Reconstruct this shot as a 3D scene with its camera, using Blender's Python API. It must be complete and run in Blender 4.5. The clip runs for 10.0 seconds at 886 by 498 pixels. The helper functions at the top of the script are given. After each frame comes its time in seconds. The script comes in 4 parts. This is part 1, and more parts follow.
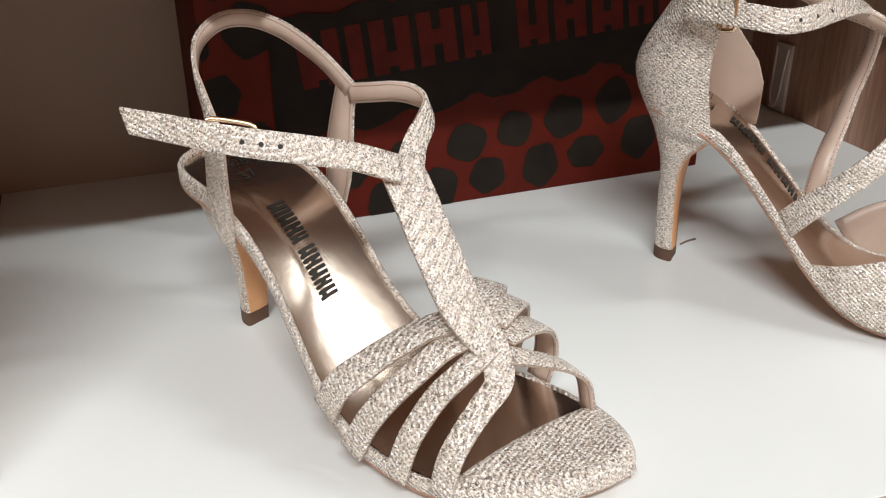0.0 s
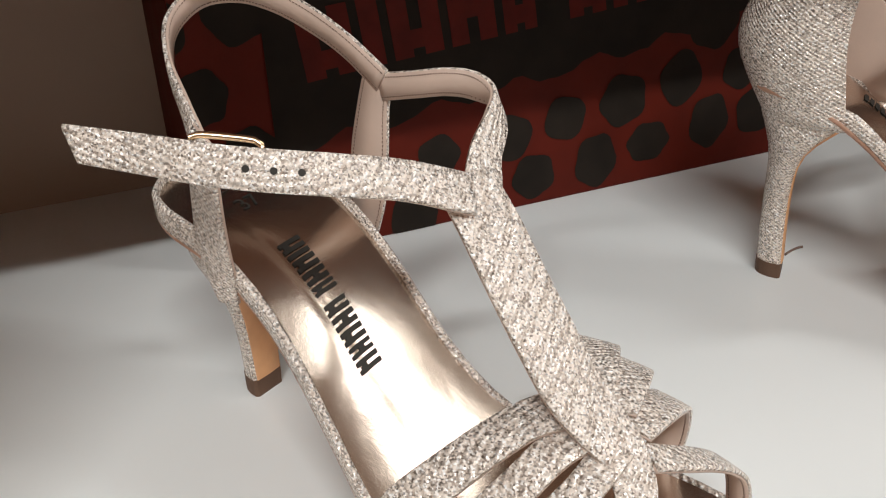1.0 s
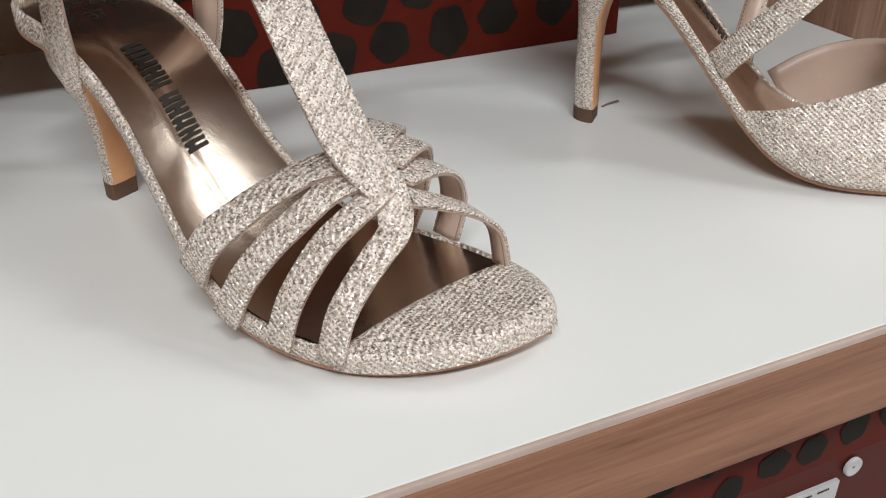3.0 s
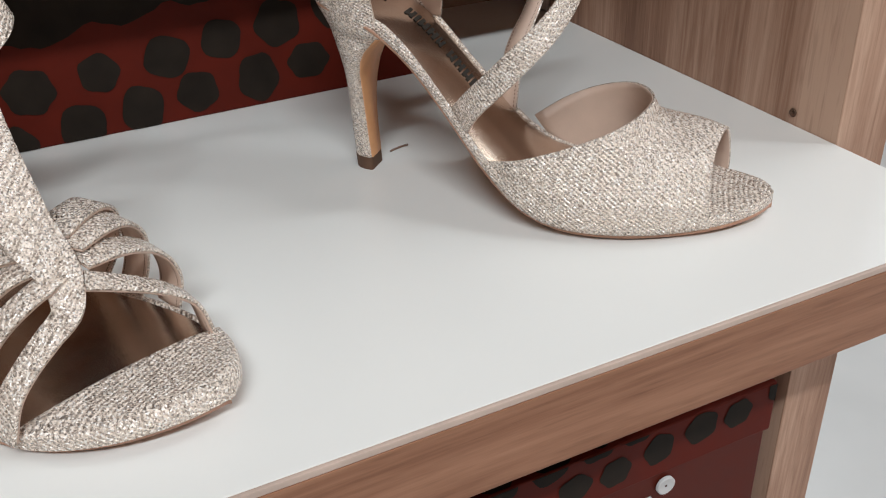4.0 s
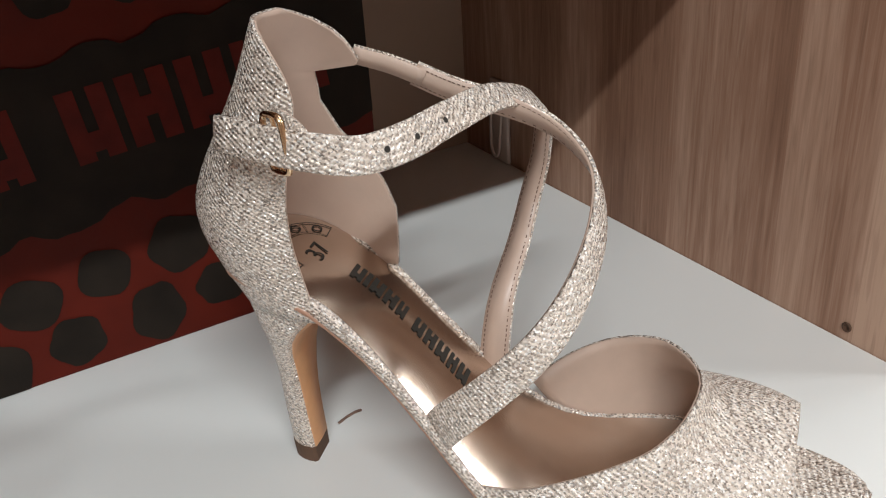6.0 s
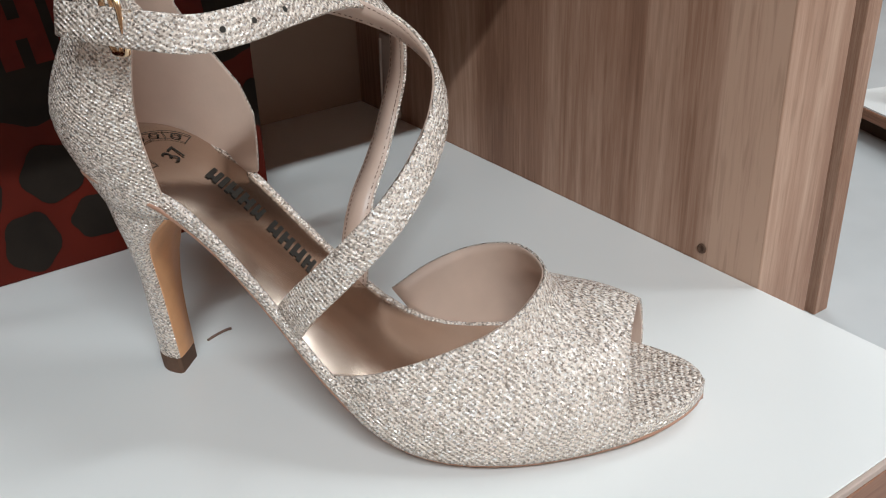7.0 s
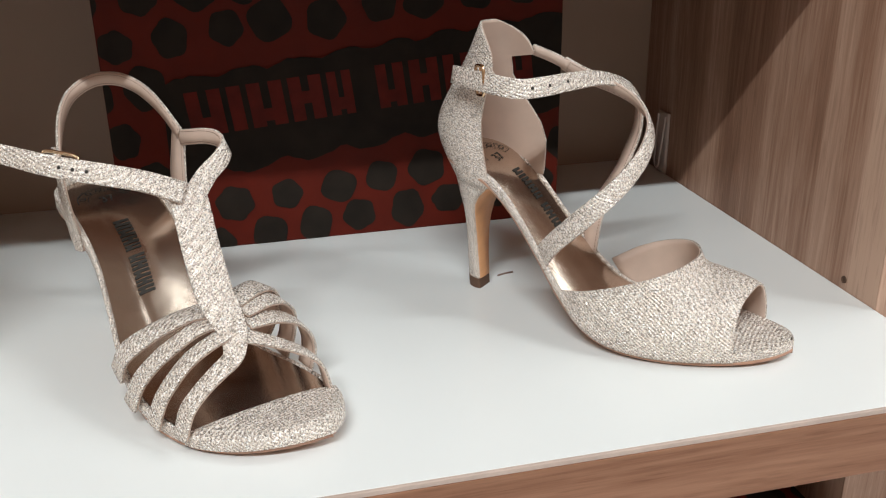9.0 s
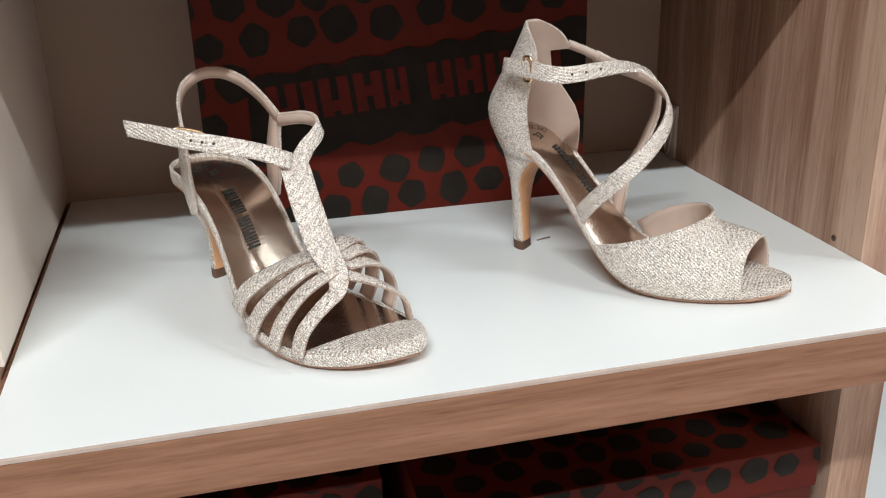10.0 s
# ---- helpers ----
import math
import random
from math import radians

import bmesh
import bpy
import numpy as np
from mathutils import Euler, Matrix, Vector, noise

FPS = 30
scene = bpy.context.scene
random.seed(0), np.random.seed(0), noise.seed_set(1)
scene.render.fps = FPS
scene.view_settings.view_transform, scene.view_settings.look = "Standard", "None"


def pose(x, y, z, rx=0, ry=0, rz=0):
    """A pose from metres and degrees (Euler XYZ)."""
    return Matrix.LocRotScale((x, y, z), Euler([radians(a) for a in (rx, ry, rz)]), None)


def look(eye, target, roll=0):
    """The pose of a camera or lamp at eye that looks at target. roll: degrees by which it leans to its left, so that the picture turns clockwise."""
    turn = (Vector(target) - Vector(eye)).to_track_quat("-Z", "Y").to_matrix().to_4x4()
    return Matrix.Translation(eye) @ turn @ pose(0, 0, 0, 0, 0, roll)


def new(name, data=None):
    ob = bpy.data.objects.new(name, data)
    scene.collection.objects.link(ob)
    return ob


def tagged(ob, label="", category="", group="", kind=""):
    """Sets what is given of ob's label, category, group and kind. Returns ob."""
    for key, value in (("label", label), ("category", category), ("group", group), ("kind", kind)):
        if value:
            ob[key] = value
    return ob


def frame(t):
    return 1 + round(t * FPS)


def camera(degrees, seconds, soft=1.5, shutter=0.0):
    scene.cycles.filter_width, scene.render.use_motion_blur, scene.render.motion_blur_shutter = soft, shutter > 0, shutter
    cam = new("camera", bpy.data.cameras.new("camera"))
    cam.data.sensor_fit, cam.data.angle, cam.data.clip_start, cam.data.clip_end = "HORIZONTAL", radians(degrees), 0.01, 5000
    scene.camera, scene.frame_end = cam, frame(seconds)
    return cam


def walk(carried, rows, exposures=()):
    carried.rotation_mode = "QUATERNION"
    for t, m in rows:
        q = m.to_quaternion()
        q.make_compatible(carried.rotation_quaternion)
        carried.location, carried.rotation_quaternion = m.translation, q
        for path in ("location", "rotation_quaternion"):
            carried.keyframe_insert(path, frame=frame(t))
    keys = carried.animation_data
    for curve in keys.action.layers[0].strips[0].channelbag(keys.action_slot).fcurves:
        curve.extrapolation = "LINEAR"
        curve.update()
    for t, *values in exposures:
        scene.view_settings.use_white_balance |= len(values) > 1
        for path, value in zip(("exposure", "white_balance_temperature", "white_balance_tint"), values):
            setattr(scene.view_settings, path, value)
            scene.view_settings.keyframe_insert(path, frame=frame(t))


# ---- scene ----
cam = camera(50.5, 10.0, soft=1.1)
PATH = [
    (0, (0.023, 0.061, 0.217), (0.637, 1.744, -0.672), -0.5),
    (0.5, (0.019, 0.11, 0.205), (0.62, 1.782, -0.715), -1.0),
    (1, (0.031, 0.162, 0.191), (0.675, 1.813, -0.736), -2.6),
    (1.5, (0.032, 0.157, 0.184), (0.729, 1.774, -0.764), -2.5),
    (2, (0.033, 0.127, 0.172), (0.742, 1.731, -0.79), -2.0),
    (2.2, (0.033, 0.119, 0.169), (0.743, 1.717, -0.801), -1.9),
    (3.3, (0.058, 0.059, 0.166), (0.798, 1.62, -0.841), 0.3),
    (3.5, (0.075, 0.044, 0.176), (0.804, 1.612, -0.829), -0.9),
    (4, (0.131, 0.04, 0.193), (0.869, 1.596, -0.825), -2.1),
    (4.5, (0.171, 0.068, 0.204), (0.91, 1.654, -0.765), -2.3),
    (5, (0.185, 0.115, 0.223), (0.929, 1.706, -0.734), -4.2),
    (5.2, (0.187, 0.132, 0.224), (0.936, 1.721, -0.733), -4.7),
    (6.3, (0.189, 0.173, 0.209), (1.147, 1.66, -0.724), -3.0),
    (6.5, (0.192, 0.171, 0.201), (1.187, 1.635, -0.73), -2.6),
    (7, (0.195, 0.135, 0.191), (1.198, 1.597, -0.734), -2.1),
    (7.5, (0.207, 0.086, 0.181), (1.069, 1.626, -0.759), -0.9),
    (8, (0.199, 0.02, 0.194), (0.833, 1.666, -0.749), -1.2),
    (8.5, (0.18, -0.042, 0.219), (0.629, 1.699, -0.657), -1.1),
    (9, (0.134, -0.073, 0.235), (0.568, 1.726, -0.525), -0.8),
    (9.5, (0.089, -0.121, 0.234), (0.522, 1.691, -0.493), -1.3),
    (10, (0.074, -0.162, 0.239), (0.521, 1.648, -0.484), -1.4),
]
walk(cam, [(t, look(eye, target, roll)) for t, eye, target, roll in PATH],
     exposures=[(0, 0.36, 6380, 11), (0.5, 0.33, 6500, 12), (1.0, 0.17, 6480, 12), (1.5, 0.20, 6400, 11), (2.0, 0.05, 6420, 12), (3.5, 0.08, 6280, 11), (4.5, 0.02, 6320, 12), (5.0, 0.08, 6480, 12), (6.5, 0.20, 6180, 10),
                (7.0, 0.14, 6050, 9), (7.5, 0.02, 6180, 10), (8.0, 0.0, 6300, 12), (9.0, 0.29, 6250, 9), (10, 0.41, 6130, 8)])

# ---- world and light: an enclosed shop lit by unseen ceiling lamps ----
FLOOR, CEIL = -0.62, 2.30
world = bpy.data.worlds.new("world")
scene.world = world
world.use_nodes = True
world.node_tree.nodes["Background"].inputs[0].default_value = (0.9, 0.93, 1.0, 1)
world.node_tree.nodes["Background"].inputs[1].default_value = 0.01


def unseen_lamp(x, y, length, width, watts, colour=(0.945, 0.995, 0.985)):
    lamp = bpy.data.lights.new("tube", "AREA")
    lamp.shape, lamp.size, lamp.size_y, lamp.energy, lamp.color = "RECTANGLE", length, width, watts, colour
    ob = new("unseen_light", lamp)
    ob.matrix_world = pose(x, y, CEIL - 0.065)
    return ob


# first lamp fits the shelf's shadow edge; the rest are added for fill and highlights
UNSEEN_LAMPS = [(-0.60, -1.42, 1.5, 0.09, 72), (-0.30, -0.40, 1.2, 0.4, 1.5), (3.1, -1.45, 1.2, 0.2, 60), (-1.3, -2.8, 1.2, 0.3, 2),
         (2.4, 0.30, 1.8, 1.0, 26), (2.6, 2.3, 1.2, 0.3, 24)]
for row in UNSEEN_LAMPS:
    unseen_lamp(*row)


# ---- materials ----
class Nodes:
    def __init__(self, name):
        self.m = bpy.data.materials.new(name)
        self.m.use_nodes = True
        self.t = self.m.node_tree
        self.b = self.t.nodes["Principled BSDF"]

    def n(self, kind, **ins):
        node = self.t.nodes.new(kind)
        for k, v in ins.items():
            key = k.replace("_", " ")
            if isinstance(v, bpy.types.NodeSocket):
                self.t.links.new(v, node.inputs[key])
            else:
                node.inputs[key].default_value = v
        return node

    def link(self, a, b):
        self.t.links.new(a, b)

    def coords(self, scale=(1, 1, 1), rot=(0, 0, 0)):
        c = self.t.nodes.new("ShaderNodeTexCoord")
        mp = self.n("ShaderNodeMapping", Scale=scale, Rotation=rot)
        self.link(c.outputs["Object"], mp.inputs["Vector"])
        return mp.outputs["Vector"]

    def ramp(self, fac, stops):
        r = self.t.nodes.new("ShaderNodeValToRGB")
        while len(r.color_ramp.elements) < len(stops):
            r.color_ramp.elements.new(0.5)
        for e, (p, c) in zip(r.color_ramp.elements, stops):
            e.position, e.color = p, (*c, 1)
        self.link(fac, r.inputs["Fac"])
        return r.outputs["Color"]

    def bump(self, height, strength, distance, normal=None):
        b = self.n("ShaderNodeBump", Strength=strength, Distance=distance)
        self.link(height, b.inputs["Height"])
        if normal is not None:
            self.link(normal, b.inputs["Normal"])
        return b.outputs["Normal"]

    def set(self, **kw):
        for k, v in kw.items():
            key = k.replace("_", " ")
            if isinstance(v, bpy.types.NodeSocket):
                self.link(v, self.b.inputs[key])
            else:
                self.b.inputs[key].default_value = v
        return self.m


def plain(name, colour, rough=0.5, metal=0.0, vary=0.08, size=60.0, bump=0.0003, grain=900.0):
    k = Nodes(name)
    v = k.coords()
    a = k.n("ShaderNodeTexNoise", Vector=v, Scale=size, Detail=4.0)
    g = k.n("ShaderNodeTexNoise", Vector=v, Scale=grain, Detail=3.0)
    dark = tuple(c * (1 - vary) for c in colour)
    light = tuple(min(1, c * (1 + vary)) for c in colour)
    r = k.n("ShaderNodeMapRange", Value=a.outputs["Fac"])
    r.inputs["To Min"].default_value, r.inputs["To Max"].default_value = rough * 0.85, min(1, rough * 1.15)
    k.b.inputs["Specular IOR Level"].default_value = 0.15 if max(colour) < 0.2 else 0.5
    return k.set(Base_Color=k.ramp(a.outputs["Fac"], [(0.3, dark), (0.7, light)]), Roughness=r.outputs["Result"], Metallic=metal,
                 Normal=k.bump(g.outputs["Fac"], 0.3, bump))


def wood(name, along, dark, mid, light, rough=0.42):
    """Brown wood-print laminate; along: the axis of the grain."""
    k = Nodes(name)
    stretch = [1.0, 1.0, 1.0]
    stretch[along] = 0.045
    v = k.coords(stretch)
    warp = k.n("ShaderNodeTexNoise", Vector=v, Scale=9.0, Detail=2.0)
    mixv = k.n("ShaderNodeVectorMath")
    mixv.operation = "MULTIPLY_ADD"
    k.link(warp.outputs["Color"], mixv.inputs[0])
    mixv.inputs[1].default_value = (0.05, 0.05, 0.05)
    k.link(v, mixv.inputs[2])
    big = k.n("ShaderNodeTexNoise", Vector=mixv.outputs[0], Scale=22.0, Detail=5.0, Roughness=0.6)
    fine = k.n("ShaderNodeTexNoise", Vector=mixv.outputs[0], Scale=330.0, Detail=4.0, Roughness=0.7)
    tall = [1.0, 1.0, 1.0]
    tall[along] = 0.09
    pv = k.coords(tall)
    pores = k.n("ShaderNodeTexNoise", Vector=pv, Scale=420.0, Detail=2.0)
    add = k.n("ShaderNodeMath", )
    add.operation = "MULTIPLY_ADD"
    k.link(fine.outputs["Fac"], add.inputs[0])
    add.inputs[1].default_value = 0.45
    k.link(big.outputs["Fac"], add.inputs[2])
    if along == 2:
        # printed boards: a seam across the depth, a pale streaked strip by the front and a browner edge band
        cross = k.t.nodes.new("ShaderNodeSeparateXYZ")
        k.link(k.coords(), cross.inputs[0])
        for place, step in ((0.3984, 0.09), (0.3565, 0.09), (0.3310, -0.17)):
            less = k.n("ShaderNodeMath")
            less.operation = "LESS_THAN"
            k.link(cross.outputs[1], less.inputs[0])
            less.inputs[1].default_value = place
            shift = k.n("ShaderNodeMath")
            shift.operation = "MULTIPLY_ADD"
            k.link(less.outputs[0], shift.inputs[0])
            shift.inputs[1].default_value = step
            k.link(add.outputs[0], shift.inputs[2])
            add = shift
    col = k.ramp(add.outputs[0], [(0.56, dark), (0.72, mid), (0.95, light)])
    poremask = k.ramp(pores.outputs["Fac"], [(0.30, (0.84, 0.82, 0.80)), (0.42, (1, 1, 1))])
    mul = k.n("ShaderNodeMix")
    mul.data_type, mul.blend_type = "RGBA", "MULTIPLY"
    mul.inputs[0].default_value = 0.8
    k.link(col, mul.inputs[6])
    k.link(poremask, mul.inputs[7])
    return k.set(Base_Color=mul.outputs[2], Roughness=rough, Specular_IOR_Level=0.25, Normal=k.bump(fine.outputs["Fac"], 0.25, 0.0004))


def glitter(name, base, rib=0.0012, angle=45.0):
    """Champagne glitter cloth: slanting woven ribs covered with tiny metal flakes that each face their own way."""
    k = Nodes(name)

    def flakes(scale, lean):
        cell = k.n("ShaderNodeTexVoronoi", Vector=k.coords((0.8, 1, 1)), Scale=scale)
        off = k.n("ShaderNodeVectorMath")
        off.operation = "MULTIPLY_ADD"
        k.link(cell.outputs["Color"], off.inputs[0])
        off.inputs[1].default_value = (lean, lean, lean)
        off.inputs[2].default_value = (-lean / 2, -lean / 2, -lean / 2)
        return cell, off.outputs[0]

    def add(a, c, operation="ADD"):
        node = k.n("ShaderNodeVectorMath")
        node.operation = operation
        k.link(a, node.inputs[0])
        if c is not None:
            k.link(c, node.inputs[1])
        return node.outputs[0]

    fine, lean_a = flakes(2050.0, 0.80)
    large, lean_b = flakes(860.0, 0.17)
    w1 = k.n("ShaderNodeTexWave", Vector=k.coords((1, 1, 1), (0.5, 0.9, radians(angle))), Scale=0.314 / rib, Distortion=0.9, Detail=2.0)
    w1.inputs["Detail Scale"].default_value = 3.0
    w2 = k.n("ShaderNodeTexWave", Vector=k.coords((1, 1, 1), (0.3, -0.8, radians(angle + 90))), Scale=0.314 / rib, Distortion=1.2, Detail=1.0)
    s = k.n("ShaderNodeMath")
    s.operation = "MULTIPLY_ADD"
    k.link(w2.outputs["Fac"], s.inputs[0])
    s.inputs[1].default_value = 0.55
    k.link(w1.outputs["Fac"], s.inputs[2])
    normal = add(add(add(lean_a, lean_b), k.bump(s.outputs[0], 0.5, 0.0008)), None, "NORMALIZE")
    sep = k.n("ShaderNodeSeparateColor")
    k.link(fine.outputs["Color"], sep.inputs[0])
    col = k.ramp(sep.outputs[0], [(0.0, tuple(c * 0.55 for c in base)), (0.3, tuple(c * 0.9 for c in base)), (0.7, base), (1.0, (0.98, 0.96, 0.94))])
    # shade in the valleys between ribs, multiplied into the cloth's colour
    rib_shade = k.ramp(s.outputs[0], [(0.25, (0.76, 0.73, 0.70)), (0.7, (1, 1, 1))])
    mul = k.n("ShaderNodeMix")
    mul.data_type, mul.blend_type = "RGBA", "MULTIPLY"
    mul.inputs[0].default_value = 1.0
    k.link(col, mul.inputs[6])
    k.link(rib_shade, mul.inputs[7])
    metal = k.ramp(sep.outputs[1], [(0.55, (0.06, 0.06, 0.06)), (0.85, (0.64, 0.64, 0.64))])
    return k.set(Base_Color=mul.outputs[2], Metallic=metal, Roughness=0.17, Normal=normal)


M_WHITE = plain("white_laminate", (0.82, 0.82, 0.80), 0.30, vary=0.015, size=9, bump=0.00005)
# browned and darkened so the pale panel carries the recess's shade
M_BACK = plain("shaded_pale_laminate", (0.40, 0.285, 0.215), 0.45, vary=0.03, size=7, bump=0.00005)
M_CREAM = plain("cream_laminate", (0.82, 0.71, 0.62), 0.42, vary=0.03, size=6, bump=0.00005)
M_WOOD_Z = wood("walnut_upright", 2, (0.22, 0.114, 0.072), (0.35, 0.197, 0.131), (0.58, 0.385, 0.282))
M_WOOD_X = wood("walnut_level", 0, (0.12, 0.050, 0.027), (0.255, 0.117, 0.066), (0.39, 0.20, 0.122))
M_EDGE = plain("edge_line", (0.52, 0.40, 0.34), 0.5, vary=0.1)
M_DARK = plain("shade_and_sole_dark", (0.06, 0.035, 0.025), 0.8)
M_RED = plain("red_card", (0.096, 0.010, 0.0045), 0.6, vary=0.12, size=40, bump=0.0001)
M_BLACK = plain("black_print", (0.018, 0.013, 0.0095), 0.7, vary=0.3, size=50, bump=0.0001)
M_LETTER = plain("red_print", (0.10, 0.010, 0.006), 0.6, vary=0.2, size=70, bump=0.0001)
M_CARDIN = plain("plain_red_card", (0.085, 0.012, 0.006), 0.5, vary=0.06)
M_LABEL = plain("label_paper", (0.56, 0.55, 0.55), 0.6, vary=0.03)
M_INK = plain("ink", (0.04, 0.035, 0.03), 0.6)
M_GLIT = glitter("champagne_glitter", (0.885, 0.77, 0.675))
M_GLIT2 = glitter("champagne_glitter_fine", (0.885, 0.77, 0.675), rib=0.0014, angle=20)
M_LINING = plain("blush_lining", (0.58, 0.43, 0.35), 0.38, vary=0.05, size=80, bump=0.0002)
M_TAN = plain("tan_heel_wood", (0.68, 0.35, 0.165), 0.45, vary=0.08, size=120)
M_SOLE = plain("tan_outsole", (0.46, 0.25, 0.165), 0.5, vary=0.1)
M_TIP = plain("brown_rubber", (0.13, 0.075, 0.05), 0.6, vary=0.15)
M_GOLD = plain("gold_metal", (0.85, 0.62, 0.40), 0.18, metal=1.0, vary=0.03, bump=0.00002)
M_THREAD = plain("thread", (0.20, 0.12, 0.09), 0.7)
M_PLAST = plain("clear_plastic", (0.62, 0.52, 0.46), 0.2, vary=0.02)
M_TILE = plain("grey_floor", (0.55, 0.56, 0.56), 0.33, vary=0.10, size=3, bump=0.0002)
# brown chosen to warm and dim the light bounced into the shade
M_BOUNCE = plain("warm_bounce_brown", (0.40, 0.275, 0.205), 0.7, vary=0.02)


def insole_mat():
    k = Nodes("bronze_foil_insole")
    v = k.coords()
    a = k.n("ShaderNodeTexNoise", Vector=v, Scale=55.0, Detail=2.0)
    g = k.n("ShaderNodeTexVoronoi", Vector=v, Scale=1100.0)
    n1 = k.bump(a.outputs["Fac"], 0.09, 0.003)
    n2 = k.bump(g.outputs["Distance"], 0.06, 0.0002, n1)
    return k.set(Base_Color=k.ramp(a.outputs["Fac"], [(0.3, (0.57, 0.46, 0.375)), (0.7, (0.66, 0.545, 0.455))]), Metallic=0.97, Roughness=0.20, Normal=n2)


M_INSOLE = insole_mat()


# ---- building helpers ----
def part(name, bm, mat, parent=None, label="", smooth=True):
    me = bpy.data.meshes.new(name)
    bmesh.ops.recalc_face_normals(bm, faces=bm.faces[:])
    bm.to_mesh(me)
    bm.free()
    for p in me.polygons:
        p.use_smooth = smooth
    me.materials.append(mat)
    ob = new(name, me)
    ob.parent = parent
    if label:
        tagged(ob, label)
    return ob


def thing(name, m, label, category, group="", kind=""):
    ob = new(name)
    ob.matrix_world = m
    ob.empty_display_size = 0.02
    return tagged(ob, label, category, group, kind)


def box_bm(x0, x1, y0, y1, z0, z1, bevel=0.0):
    bm = bmesh.new()
    bmesh.ops.create_cube(bm, size=1, matrix=Matrix.Translation(((x0 + x1) / 2, (y0 + y1) / 2, (z0 + z1) / 2)) @ Matrix.Diagonal((x1 - x0, y1 - y0, z1 - z0, 1)))
    if bevel:
        bmesh.ops.bevel(bm, geom=bm.edges[:], offset=bevel, segments=2, affect="EDGES", profile=0.6)
    return bm


def grid_bm(rows, close_u=False, bm=None):
    """A skin over rows of points; close_u joins each row's end to its start."""
    bm = bm or bmesh.new()
    vs = [[bm.verts.new(p) for p in row] for row in rows]
    for a, b in zip(vs, vs[1:]):
        n = len(a)
        for i in range(n if close_u else n - 1):
            j = (i + 1) % n
            bm.faces.new((a[i], a[j], b[j], b[i]))
    return bm


def lerp_table(table, x):
    xs, ys = zip(*table)
    return float(np.interp(x, xs, ys))


def smooth_table(table, x):
    """Monotone-ish cubic through a short table."""
    xs, ys = zip(*table)
    if x <= xs[0]:
        return ys[0]
    if x >= xs[-1]:
        return ys[-1]
    i = max(j for j in range(len(xs) - 1) if xs[j] <= x)

    def slope(j):
        if j == 0:
            return (ys[1] - ys[0]) / (xs[1] - xs[0])
        if j == len(xs) - 1:
            return (ys[-1] - ys[-2]) / (xs[-1] - xs[-2])
        return (ys[j + 1] - ys[j - 1]) / (xs[j + 1] - xs[j - 1])

    h = xs[i + 1] - xs[i]
    t = (x - xs[i]) / h
    return ((2 * t ** 3 - 3 * t ** 2 + 1) * ys[i] + (t ** 3 - 2 * t ** 2 + t) * h * slope(i)
            + (-2 * t ** 3 + 3 * t ** 2) * ys[i + 1] + (t ** 3 - t ** 2) * h * slope(i + 1))


def spline(points, n):
    """n points on a Catmull-Rom curve through tuples of any length."""
    p = np.array(points, float)
    p = np.vstack([2 * p[0] - p[1], p, 2 * p[-1] - p[-2]])
    seg = len(p) - 3
    out = []
    for s in np.linspace(0, seg, n):
        i = min(int(s), seg - 1)
        t = s - i
        a, b, c, d = p[i:i + 4]
        out.append(0.5 * (2 * b + (c - a) * t + (2 * a - 5 * b + 4 * c - d) * t ** 2 + (3 * b - a - 3 * c + d) * t ** 3))
    return out


def ribbon_frames(ctrl, n):
    """ctrl rows: x, y, z, outward normal nx, ny, nz, width. Yields centre, side, normal, width."""
    pts = spline(ctrl, n)
    out = []
    for i, q in enumerate(pts):
        a, b = pts[max(0, i - 1)], pts[min(n - 1, i + 1)]
        t = Vector(b[:3] - a[:3]).normalized()
        nor = Vector(q[3:6])
        nor = (nor - t * nor.dot(t)).normalized()
        out.append((Vector(q[:3]), t.cross(nor), nor, q[6]))
    return out


def slab_bm(frames, low, high, inset=0.0, crown=0.0):
    """A strap's layer from low to high along its normal."""
    rows = []
    for c, s, n, w in frames:
        h = w / 2 - inset
        e = (high - low) * 0.3
        mid = crown * w
        rows.append([c - s * h + n * low, c - s * h + n * (high - e), c - s * (h - e) + n * high, c - s * h * 0.4 + n * (high + mid),
                     c + s * h * 0.4 + n * (high + mid), c + s * (h - e) + n * high, c + s * h + n * (high - e), c + s * h + n * low])
    bm = grid_bm(rows, close_u=True)
    for row in (rows[0], rows[-1]):
        bm.faces.new([bm.verts.new(p) for p in row])
    bmesh.ops.remove_doubles(bm, verts=bm.verts[:], dist=1e-6)
    return bm


